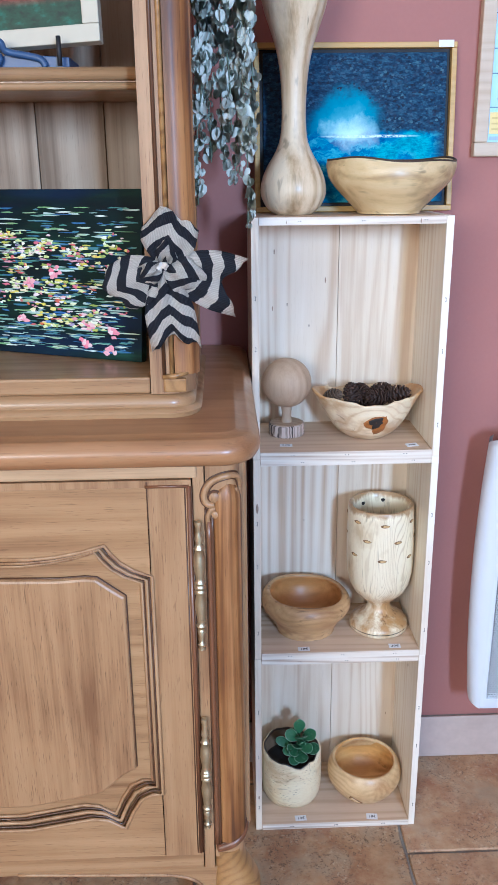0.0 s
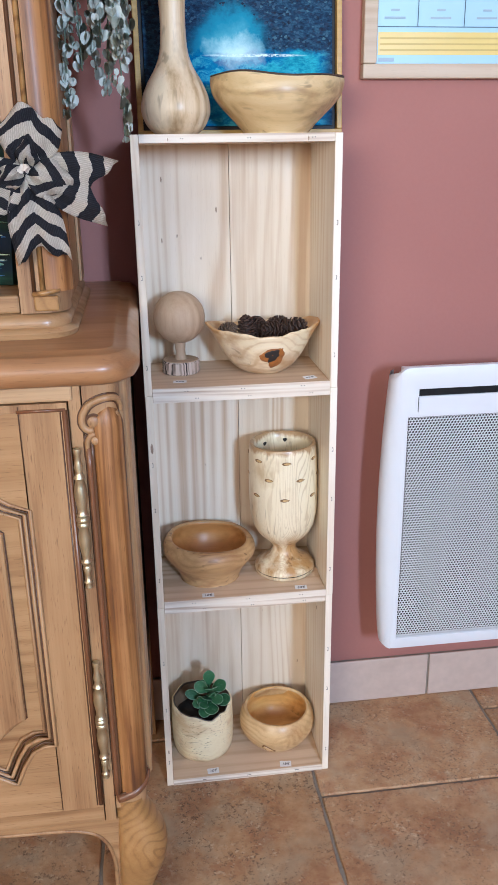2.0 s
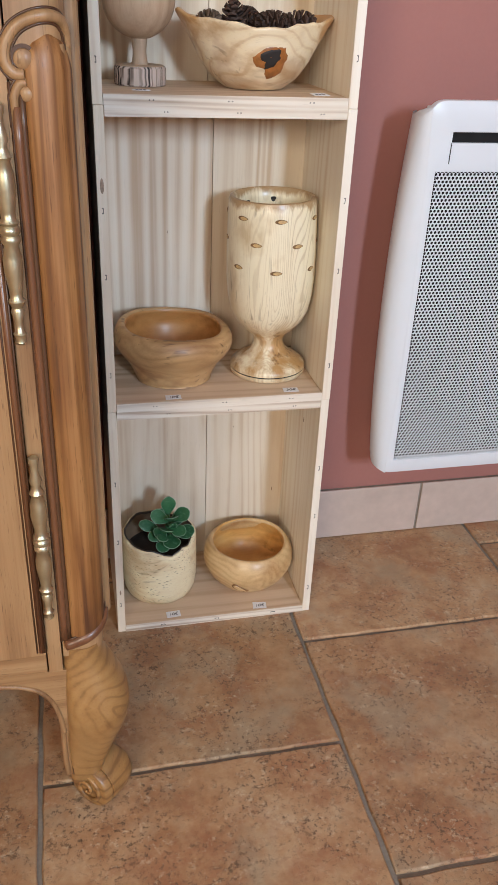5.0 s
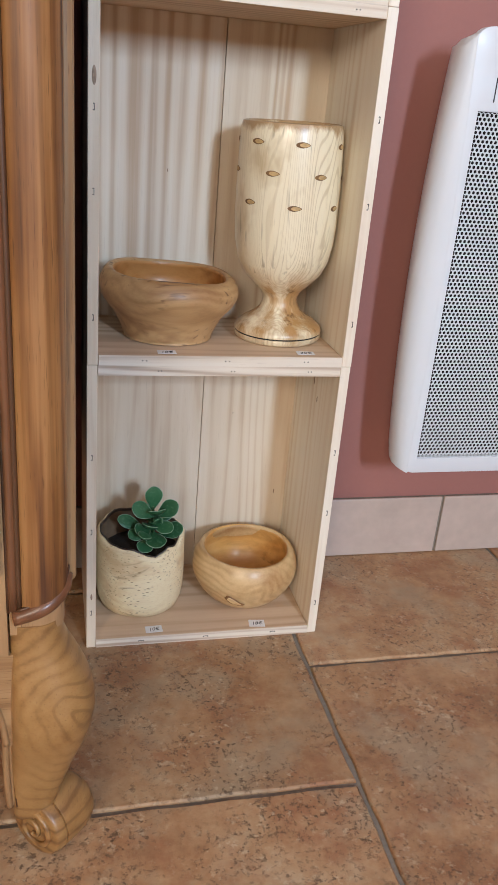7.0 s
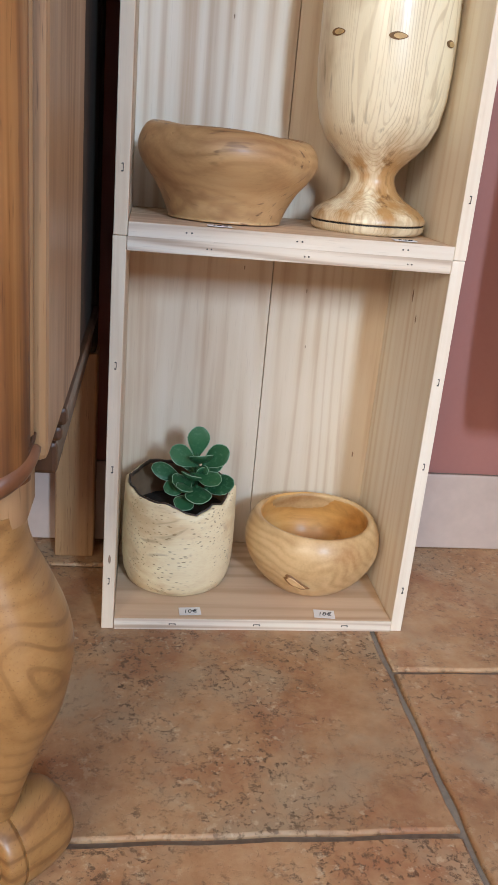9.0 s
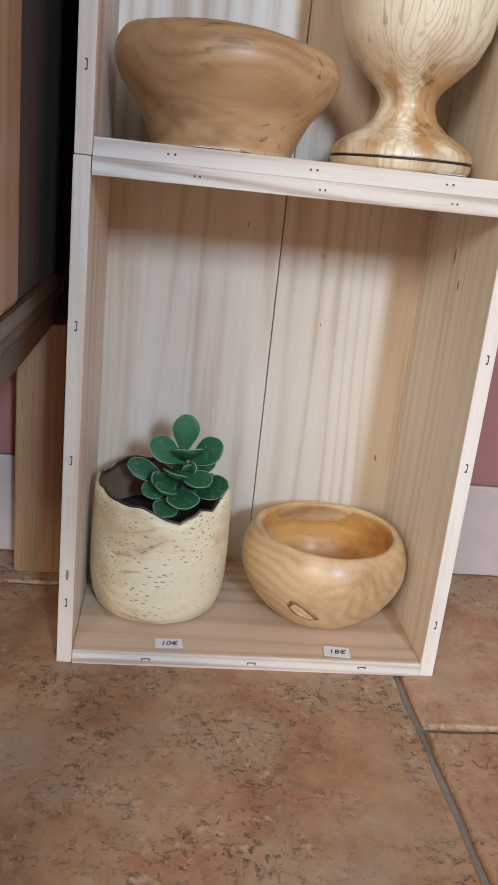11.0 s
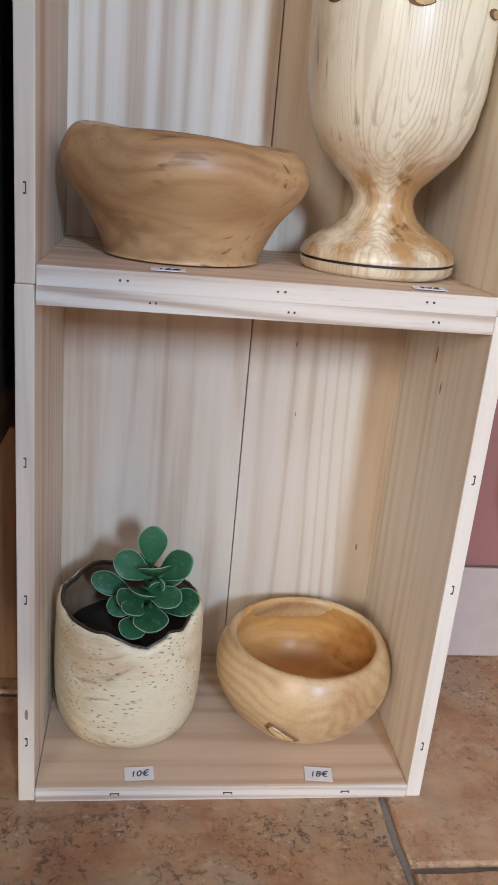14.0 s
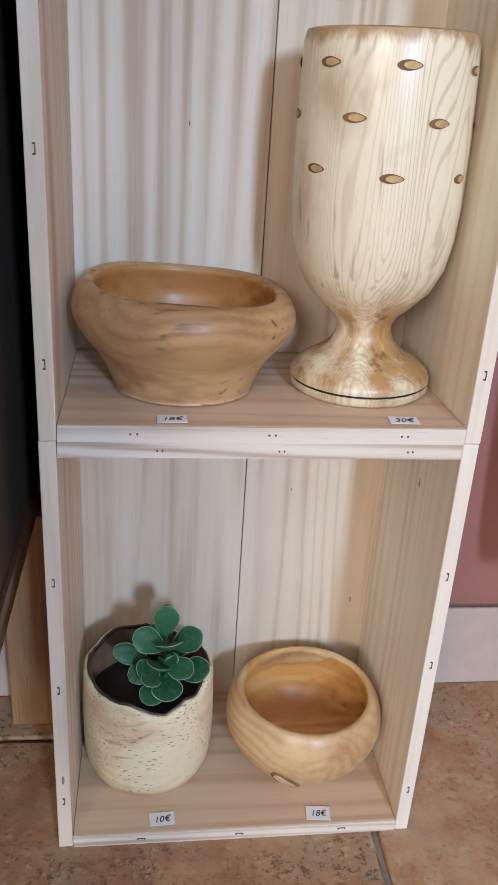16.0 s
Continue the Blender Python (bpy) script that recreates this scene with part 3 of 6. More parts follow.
def words(text, size, at, rot, material, parent, name="lettering", shear=0.25):
    cu = bpy.data.curves.new(name, "FONT")
    cu.body, cu.size, cu.align_x, cu.align_y, cu.shear, cu.extrude, cu.resolution_u = text, size, "CENTER", "CENTER", shear, 0.00012, 3
    tmp = bpy.data.objects.new(name, cu)
    me = bpy.data.meshes.new_from_object(tmp)
    bpy.data.objects.remove(tmp)
    me.materials.clear()
    me.materials.append(material)
    ob = new(name, me)
    ob.matrix_basis = pose(*at, *rot)
    ob.parent = parent
    return ob


# ---- room ----
X0, X1, Y0, Y1, H = ROOM
T = 0.12


def setting(name, bm, material, label, category):
    return tagged(part(name, bm, material), label, category, kind="structure")


setting("wall_north", block(X0 - T, X1 + T, Y1, Y1 + T, 0, H), WALL, "dusty pink painted plaster wall behind the radiator", "wall")
setting("wall_west", block(X0 - T, X0, Y0, Y1, 0, H), WALL, "plain dusty pink plaster wall", "wall")
setting("wall_east", block(X1, X1 + T, Y0, Y1, 0, H), WALL, "plain dusty pink plaster wall", "wall")
cuts = [X0 - T, WINDOWS[1][0], WINDOWS[1][1], WINDOWS[0][0], WINDOWS[0][1], X1 + T]
bm = bmesh.new()
for k in range(5):
    if k % 2 == 0:
        block(cuts[k], cuts[k + 1], Y0 - T, Y0, 0, H, bm=bm)
    else:
        block(cuts[k], cuts[k + 1], Y0 - T, Y0, 0, WINDOWS[1 if k == 1 else 0][2], bm=bm)
        block(cuts[k], cuts[k + 1], Y0 - T, Y0, WINDOWS[1 if k == 1 else 0][3], H, bm=bm)
setting("wall_south", bm, WALL, "dusty pink plaster wall with two window openings", "wall")
setting("ceiling", block(X0 - T, X1 + T, Y0 - T, Y1 + T, H, H + T), CEIL, "plain white painted ceiling", "ceiling")
for k, (x0, x1, z0, z1) in enumerate(WINDOWS):
    win = tagged(new("window_%d" % (k + 1)), "white framed window letting in daylight", "window", kind="structure")
    part("window_frame", slab([(x0, z0), (x1, z0), (x1, z1), (x0, z1)], Y0 - 0.10, Y0 - 0.06, 0,
         [[(x0 + 0.05, z0 + 0.05), (x1 - 0.05, z0 + 0.05), (x1 - 0.05, z1 - 0.05), (x0 + 0.05, z1 - 0.05)]]), WHITE, win)

# ---- buffet ----
FY = -0.312                                    # front of the buffet's frame
buffet = thing("buffet", (0, 0, 0), "waxed golden oak sideboard with carved corner post and scroll feet", "sideboard")
BX = -1.22
SX = -0.029                                    # outer side


def buffet_body():
    part("side_panel", block(SX - 0.012, SX + 0.008, -0.075, 0.142, 0.2852, 0.85, 0.0015), OAK_SHADED, buffet, "oak side panel coloured dark for the shade in the narrow gap beside the crates")
    part("side_stile", block(SX - 0.014, SX + 0.0105, -0.287, -0.0755, 0.2852, 0.85, 0.004), OAK, buffet)
    for z0, z1, out in ((0.2400, 0.2620, 0.0060), (0.2622, 0.2725, 0.0090), (0.2727, 0.2850, 0.0120)):
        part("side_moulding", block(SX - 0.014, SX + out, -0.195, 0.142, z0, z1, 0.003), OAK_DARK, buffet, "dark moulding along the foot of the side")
    part("back_leg", block(SX - 0.03, SX + 0.012, 0.143, 0.183, 0.0, 0.235, 0.002), OAK, buffet)
    # Upper back leg, split off to carry the gap's shade in its colour.
    part("back_stile", block(SX - 0.03, SX + 0.010, 0.143, 0.183, 0.2352, 0.85, 0.002), OAK_SHADED, buffet)
    part("back_leg", block(BX, BX + 0.045, 0.143, 0.183, 0.0, 0.85, 0.002), OAK, buffet)
    part("side_panel", block(BX, BX + 0.02, -0.30, 0.142, 0.25, 0.85, 0.0015), OAK, buffet)
    part("bottom_board", block(BX + 0.02, SX - 0.021, -0.28, 0.17, 0.262, 0.278), OAK_X, buffet)
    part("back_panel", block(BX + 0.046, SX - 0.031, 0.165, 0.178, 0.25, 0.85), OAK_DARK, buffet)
    top = moulded([(-0.006, 0.8525), (0.004, 0.854), (0.012, 0.858), (0.017, 0.866), (0.018, 0.874), (0.015, 0.880), (0.010, 0.883), (0.008, 0.8865), (0.003, 0.8878), (-0.006, 0.8880), (-0.009, 0.8898), (-0.013, 0.8905)],
                  BX - 0.02, -0.020, FY - 0.022, 0.186, 0.03)
    part("worktop", top, OAK_TOP, buffet, "moulded oak worktop with a rounded front edge", True, 50)
    part("frieze_rail", block(BX, -0.079, FY - 0.004, FY + 0.03, 0.831, 0.8515, 0.0025), OAK_PALE, buffet, "paler oak rail under the worktop")
    part("bottom_rail", block(BX + 0.04, -0.086, FY + 0.001, FY + 0.025, 0.236, 0.2625, 0.001), OAK_X, buffet)
    part("hanging_stile", block(-0.0845, -0.0705, FY, FY + 0.03, 0.236, 0.8505, 0.001), OAK, buffet)
    # apron with a curved lower edge
    curve = smooth_profile([(-0.35, 0.232), (-0.22, 0.226), (-0.14, 0.2225), (-0.105, 0.214), (-0.088, 0.198), (-0.0795, 0.175), (-0.0755, 0.145)], 6)
    part("apron", slab([(-0.62, 0.2355), (-0.064, 0.2355), (-0.064, 0.145)] + curve[::-1] + [(-0.48, 0.226), (-0.62, 0.2225)], FY + 0.002, FY + 0.024), OAK_X, buffet, "shaped oak apron with a curved lower edge")
    edge = [(x, FY + 0.002, z + 0.001) for x, z in curve]
    part("apron_bead", tube(edge, 0.0028, 6), OAK, buffet, smooth=True)


def corner_post():
    sec = [(-0.069, FY + 0.05), (-0.069, FY + 0.001)] + arc(-0.028 - 0.022, FY + 0.001 + 0.022, 0.022, -90, 0, 10) + [(-0.028, FY + 0.05)]
    post = part("corner_post", post_section(sec, 0.255, 0.851), OAK, buffet, "oak corner post with carved scrolls and a sunk moulding", True, 50)
    # the long raised column, closing in a point under the arch
    bm = bmesh.new()
    rings = []
    for z, k in [(0.280, 1.0)] + [(0.30 + 0.05 * j, 1.0) for j in range(10)] + [(0.798, 1.0), (0.807, 0.90), (0.815, 0.70), (0.821, 0.40), (0.8245, 0.12)]:
        pts = [(-0.0600, FY + 0.003)] + arc(-0.0475, FY + 0.018, 0.0222, -122, -8, 14) + [(-0.034, FY + 0.03), (-0.052, FY + 0.03)]
        rings.append([bm.verts.new((-0.040 + (x + 0.040) * k, FY + 0.022 + (y - FY - 0.022) * (0.55 + 0.45 * k), z)) for x, y in pts])
    for p, q in zip(rings, rings[1:]):
        for j in range(len(p)):
            bm.faces.new((p[j], p[(j + 1) % len(p)], q[(j + 1) % len(p)], q[j]))
    bm.faces.new(rings[0][::-1])
    bm.faces.new(rings[-1])
    bmesh.ops.recalc_face_normals(bm, faces=bm.faces)
    part("column", bm, OAK_COL, post, "glossy golden half-round column", True, 60)

    def on_post(u, z, lift=0.0):
        a = -90 + max(0.0, min(1.0, (u + 0.05) / 0.036)) * 90
        if u < -0.05:
            return (u, FY + 0.001 - lift, z)
        return (-0.05 + (0.022 + lift) * math.cos(radians(a)), FY + 0.023 + (0.022 + lift) * math.sin(radians(a)), z)
    # moulding down the left, closing along the foot of the column
    left = [on_post(-0.0660, z, 0.001) for z in np.linspace(0.774, 0.279, 20)]
    sweep = [on_post(-0.0655 + 0.0535 * k, 0.2715 + 0.023 * k ** 1.15, 0.0018) for k in np.linspace(0, 1, 16)]
    part("moulding", tube(left, 0.0036, 8), OAK_RED, post, smooth=True)
    part("moulding", tube(sweep, [0.0050 + 0.0018 * math.sin(math.pi * min(1.0, 0.15 + k / 15)) for k in range(16)], 10), OAK_RED, post, "thick glossy moulding across the foot of the post", smooth=True)
    # Dark bars laid on the post stand in for cut grooves.
    part("groove", tube([on_post(-0.0655 + 0.0535 * k, 0.2650 + 0.023 * k ** 1.15, 0.0006) for k in np.linspace(0, 1, 16)], 0.0013, 6), OAK_DARK, post, "dark bar in place of a sunk line", smooth=True)
    part("groove", tube([on_post(-0.0625 + 0.0500 * k, 0.2790 + 0.023 * k ** 1.15, 0.0030) for k in np.linspace(0, 1, 16)], 0.0015, 6), OAK_DARK, post, "dark bar in place of a sunk line", smooth=True)
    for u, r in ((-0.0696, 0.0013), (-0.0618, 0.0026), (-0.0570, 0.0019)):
        part("groove", tube([on_post(u, z, 0.0006) for z in np.linspace(0.782 if u > -0.068 else 0.79, 0.276, 24)], r, 6), OAK_DARK, post, "dark bar in place of a sunk line", smooth=True)
    for u, r, mm in ((-0.0300, 0.0030, OAK), (-0.0258, 0.0013, OAK_DARK), (-0.0222, 0.0026, OAK), (-0.0186, 0.0013, OAK_DARK), (-0.0150, 0.0028, OAK)):
        part("groove" if mm is OAK_DARK else "moulding", tube([on_post(u, z, 0.0008) for z in np.linspace(0.292, 0.814, 20)], r, 6), mm, post, smooth=True)
    # the arch runs over the column and rolls up in a large scroll, a small one answers it below
    big = smooth_profile([(-0.0205, 0.812), (-0.0230, 0.822), (-0.0300, 0.8295), (-0.0400, 0.8320), (-0.0515, 0.8300), (-0.0630, 0.8235), (-0.0700, 0.8125), (-0.0705, 0.8020), (-0.0655, 0.7955), (-0.0585, 0.7950)], 4)
    small = smooth_profile([(-0.0668, 0.760), (-0.0670, 0.776), (-0.0662, 0.7820), (-0.0625, 0.7885), (-0.0575, 0.7895)], 4)
    for line, r, ball, br in ((big, 0.0042, (-0.0582, 0.8045), 0.0080), (small, 0.0033, (-0.0575, 0.7822), 0.0062)):
        n = len(line)
        part("scroll", tube([on_post(x, z, 0.0012) for x, z in line], [r * (0.75 + 0.25 * min(1.0, 3 * k / n)) for k in range(n)], 10), OAK, post, "carved spiral scroll", True)
        for off in (r * 1.12, -r * 1.12):
            rim = []
            for k in range(n):
                x0, z0 = line[max(0, k - 1)]
                x1, z1 = line[min(n - 1, k + 1)]
                d = math.hypot(x1 - x0, z1 - z0) or 1.0
                rim.append(on_post(line[k][0] - (z1 - z0) / d * off, line[k][1] + (x1 - x0) / d * off, 0.0004))
            part("groove", tube(rim, 0.0011, 6), OAK_DARK, post, "dark bar in place of a sunk line", smooth=True)
        eye = lathe([(0, 0.0040), (br * 0.5, 0.0036), (br * 0.82, 0.0022), (br, -0.002)], 24)
        bmesh.ops.transform(eye, matrix=Matrix.Translation((ball[0], FY + 0.0005, ball[1])) @ Matrix.Rotation(radians(90), 4, "X"), verts=eye.verts)
        part("scroll_eye", eye, OAK, post, "", True)
        # Dark plate round the eye; the recess's darkness is in its colour.
        ground = lathe([(0, 0.0010), (br + 0.0016, 0.0010), (br + 0.0019, -0.002)], 24)
        bmesh.ops.transform(ground, matrix=Matrix.Translation((ball[0], FY + 0.0007, ball[1])) @ Matrix.Rotation(radians(90), 4, "X"), verts=ground.verts)
        part("scroll_ground", ground, OAK_DARK, post)
    return post


def scroll_foot(px, py, flip=1):
    """A cabriole foot standing on a volute, knee to the outside corner."""
    foot = new("foot")
    foot.parent = buffet
    foot.location = (px, py, 0)
    # height, reach inwards, reach to the outside, front, back
    rows = [(0.262, -0.0215, 0.0200, -0.0440, 0.006), (0.240, -0.0215, 0.0225, -0.0450, 0.008), (0.218, -0.0215, 0.0330, -0.0500, 0.012), (0.196, -0.0215, 0.0425, -0.0555, 0.016), (0.176, -0.0218, 0.0465, -0.0580, 0.018), (0.156, -0.0222, 0.0445, -0.0560, 0.016),
            (0.136, -0.0230, 0.0395, -0.0500, 0.011), (0.116, -0.0236, 0.0315, -0.0435, 0.006), (0.098, -0.0240, 0.0250, -0.0385, 0.002), (0.080, -0.0244, 0.0190, -0.0345, 0.000), (0.062, -0.0246, 0.0140, -0.0310, -0.001), (0.045, -0.0240, 0.0080, -0.0270, -0.003)]
    bm = bmesh.new()
    rings = []
    for z, xa, xb, ya, yb in smooth_profile(rows, 4):
        ring = []
        for k in range(32):
            a = 2 * math.pi * k / 32
            c, s = math.cos(a), math.sin(a)
            e = 0.50 if c < 0 else 0.86
            x = (xa + xb) / 2 + (xb - xa) / 2 * math.copysign(abs(c) ** e, c)
            y = (ya + yb) / 2 + (yb - ya) / 2 * math.copysign(abs(s) ** e, s)
            ring.append(bm.verts.new((flip * x, y, z)))
        rings.append(ring)
    for a, b in zip(rings, rings[1:]):
        for k in range(32):
            bm.faces.new((a[k], a[(k + 1) % 32], b[(k + 1) % 32], b[k]))
    bm.faces.new(rings[0][::-1])
    bm.faces.new(rings[-1])
    bmesh.ops.recalc_face_normals(bm, faces=bm.faces)
    part("knee", bm, OAK_TURNED, foot, "glossy carved oak knee with ring grain", True, 60)
    ax = Vector((flip * 0.70, 0.71, 0)).normalized()
    c = Vector((flip * 0.0140, -0.0040, 0.0300))
    prof = [(0.0, -0.029), (0.009, -0.029), (0.0240, -0.0284), (0.0280, -0.026), (0.0296, -0.019), (0.0290, -0.0175), (0.0284, -0.016), (0.0296, -0.0145), (0.0298, 0.0), (0.0285, 0.012), (0.0245, 0.022), (0.014, 0.0288), (0.0, 0.0300)]
    bm = lathe(smooth_profile(prof, 3), 28)
    bmesh.ops.transform(bm, matrix=Matrix.Translation(c) @ ax.to_track_quat("Z", "Y").to_matrix().to_4x4(), verts=bm.verts)
    part("volute", bm, OAK_TURNED, foot, "rolled scroll at the floor", True, 60)
    q = ax.to_track_quat("Z", "Y").to_matrix()
    spiral = []
    for k in range(30):
        a = radians(20 + 22 * k)
        r = 0.0225 * (1 - k / 33)
        spiral.append(c + q @ Vector((r * math.cos(a), r * math.sin(a), -0.0288 - 0.0026 * k / 30)))
    part("spiral", tube(spiral, [0.0030 - 0.001 * k / 30 for k in range(30)], 8), OAK_TURNED, foot, smooth=True)
    part("groove", tube([p - ax * 0.0006 + (c - p).normalized() * 0.0030 for p in spiral[:24]], 0.0014, 6), OAK_DARK, foot, smooth=True)
    # narrow cheek that carries the apron's edge down the leg to the scroll
    side = smooth_profile([(-0.0275, 0.160), (-0.0282, 0.130), (-0.0284, 0.105), (-0.0280, 0.082), (-0.0272, 0.064)], 5)
    cheek = slab([(flip * x, z) for x, z in side] + [(flip * (x + 0.011), z) for x, z in side[::-1]], FY + 0.006 - py, -0.010, 0.001)
    for v in cheek.verts:
        v.co.y += 0.010 * (0.160 - v.co.z) / 0.100 if v.co.y < -0.02 else 0.0
    part("leg_cheek", cheek, OAK, foot)
    part("leg_bead", tube([(flip * (x + 0.001), FY + 0.006 - py + 0.010 * (0.160 - z) / 0.100, z) for x, z in side], 0.0030, 8), OAK, foot, smooth=True)
    part("groove", tube([(flip * (x + 0.0075), FY + 0.0055 - py + 0.010 * (0.160 - z) / 0.100, z) for x, z in side[2:]], 0.0014, 6), OAK_DARK, foot, smooth=True)


def panel_outline(cx, hw, top, bottom, inset=0.0):
    """The curved outline of a door's opening, mirrored about its middle."""
    right_top = [(-0.322, 0.7305), (-0.285, 0.7300), (-0.254, 0.7325), (-0.222, 0.7385), (-0.194, 0.7465), (-0.187, 0.735), (-0.176, 0.7225), (-0.160, 0.7115), (-0.138, 0.7030)]
    right_bottom = [(-0.138, 0.3720), (-0.152, 0.3715), (-0.168, 0.3630), (-0.180, 0.3430), (-0.191, 0.3165), (-0.197, 0.3180), (-0.215, 0.3300), (-0.235, 0.3330), (-0.270, 0.3270), (-0.320, 0.3180)]
    dx = cx + 0.35
    r = [(x + dx, z) for x, z in right_top + right_bottom]
    return r + [(2 * cx - x, z) for x, z in r[::-1]]


def field_outline(cx):
    r = [(-0.326, 0.6985), (-0.257, 0.6970), (-0.222, 0.6990), (-0.208, 0.6975), (-0.196, 0.6880), (-0.1735, 0.6710), (-0.1735, 0.4090), (-0.190, 0.3990), (-0.207, 0.3830), (-0.222, 0.3700), (-0.250, 0.3640), (-0.300, 0.3540), (-0.326, 0.3500)]
    dx = cx + 0.35
    r = [(x + dx, z) for x, z in r]
    return r + [(2 * cx - x, z) for x, z in r[::-1]]


def buffet_door(cx):
    x0, x1, z0, z1 = cx - 0.264, cx + 0.264, 0.264, 0.8295
    op = panel_outline(cx, 0, 0, 0)
    door = part("door", slab([(x0, z0), (x1, z0), (x1, z1), (x0, z1)], FY - 0.004, FY + 0.018, 0.0, [op]), OAK, buffet, "framed oak door with a curved raised panel")
    top_rail = [(cx + 0.2105, z1 - 0.009), (cx - 0.2105, z1 - 0.009)] + op[-9:] + op[:9]
    part("rail", slab(top_rail, FY - 0.0046, FY - 0.0041), OAK_X, door, "top rail with wavy lengthwise grain")
    low_rail = op[9:29] + [(cx - 0.2105, z0 + 0.001), (cx + 0.2105, z0 + 0.001)]
    part("rail", slab(low_rail, FY - 0.0046, FY - 0.0041), OAK_X, door)
    part("panel", slab([(x - (x - cx) * -0.02, z) for x, z in panel_outline(cx, 0, 0, 0)], FY + 0.009, FY + 0.016), OAK_X, door)
    part("raised_field", slab(field_outline(cx), FY + 0.001, FY + 0.0088, 0.004), OAK, door)
    fo = field_outline(cx)
    part("field_line", tube([(x, FY + 0.0080, z) for x, z in fo + [fo[0]]], 0.0015, 6, up=(0, 1, 0)), OAK_DARK, door, "dark bar in place of a sunk line round the field", smooth=True)
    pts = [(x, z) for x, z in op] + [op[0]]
    # The dark bars between the mouldings stand in for grooves.
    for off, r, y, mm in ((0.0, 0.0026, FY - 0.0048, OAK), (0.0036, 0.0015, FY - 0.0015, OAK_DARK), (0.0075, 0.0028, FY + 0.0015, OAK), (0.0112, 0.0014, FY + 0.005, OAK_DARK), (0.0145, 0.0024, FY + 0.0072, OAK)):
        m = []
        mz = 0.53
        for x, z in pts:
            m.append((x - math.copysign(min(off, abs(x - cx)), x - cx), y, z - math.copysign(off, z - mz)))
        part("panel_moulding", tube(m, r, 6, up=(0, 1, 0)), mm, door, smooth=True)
    # joint lines between stile and rails
    for x in (cx + 0.211, cx - 0.211):
        part("joint", block(x - 0.0007, x + 0.0007, FY - 0.0046, FY, z0 + 0.002, 0.372), OAK_DARK, door)
        part("joint", block(x - 0.0007, x + 0.0007, FY - 0.0046, FY, 0.704, z1 - 0.002), OAK_DARK, door)
    # moulded strip at the stile's outer edge
    part("edge_bead", tube([(x1 - 0.003, FY - 0.003, z0 + 0.004), (x1 - 0.003, FY - 0.003, z1 - 0.008)], 0.003, 6), OAK_RED, door, smooth=True)
    part("edge_bead", tube([(x1 - 0.055, FY - 0.0035, z1 - 0.008), (x1 - 0.002, FY - 0.0035, z1 - 0.008)], 0.0022, 6), OAK_RED, door, smooth=True)
    for x in (x1 - 0.0075, x1 + 0.0005):
        part("joint", tube([(x, FY - 0.0038, z0 + 0.004), (x, FY - 0.0038, z1 - 0.008)], 0.0010, 6), OAK_DARK, door, smooth=True)
    return door


def hinge(x, z0, z1, parent):
    h = z1 - z0
    prof = [(0, 0), (0.0030, 0.002), (0.0042, 0.012), (0.0034, 0.03), (0.0050, 0.05), (0.0034, 0.06), (0.0030, 0.11), (0.0050, 0.155), (0.0036, 0.17), (0.0052, 0.185), (0.0062, 0.20), (0.0044, 0.215), (0.0046, 0.24),
            (0.0066, 0.33), (0.0068, 0.38), (0.0050, 0.44), (0.0066, 0.455), (0.0070, 0.47), (0.0056, 0.483), (0.0072, 0.495), (0.0072, 0.51), (0.0056, 0.522), (0.0068, 0.535), (0.0050, 0.55), (0.0050, 0.58),
            (0.0070, 0.66), (0.0064, 0.73), (0.0046, 0.775), (0.0062, 0.79), (0.0050, 0.805), (0.0034, 0.83), (0.0052, 0.86), (0.0034, 0.90), (0.0030, 0.94), (0.0044, 0.965), (0.0040, 0.985), (0.0, 1.0)]
    bm = lathe([(r * 1.1, z0 + q * h) for r, q in prof], 16)
    bmesh.ops.translate(bm, vec=(x, FY - 0.0075, 0), verts=bm.verts)
    part("hinge", bm, BRASS, parent, "turned brass finial hinge", True, 50)


buffet_body()
corner_post()
scroll_foot(-0.050, -0.268)
scroll_foot(BX + 0.03, -0.268, -1)
d1 = buffet_door(-0.35)
buffet_door(-0.90)
hinge(-0.0785, 0.598, 0.779, d1)
hinge(-0.0785, 0.314, 0.496, d1)

# ---- hutch on the buffet ----
HY = -0.25
hutch = thing("hutch", (0, 0, 0.8907), "open oak dresser top with rounded posts standing on the sideboard", "hutch")
HX0 = -1.14


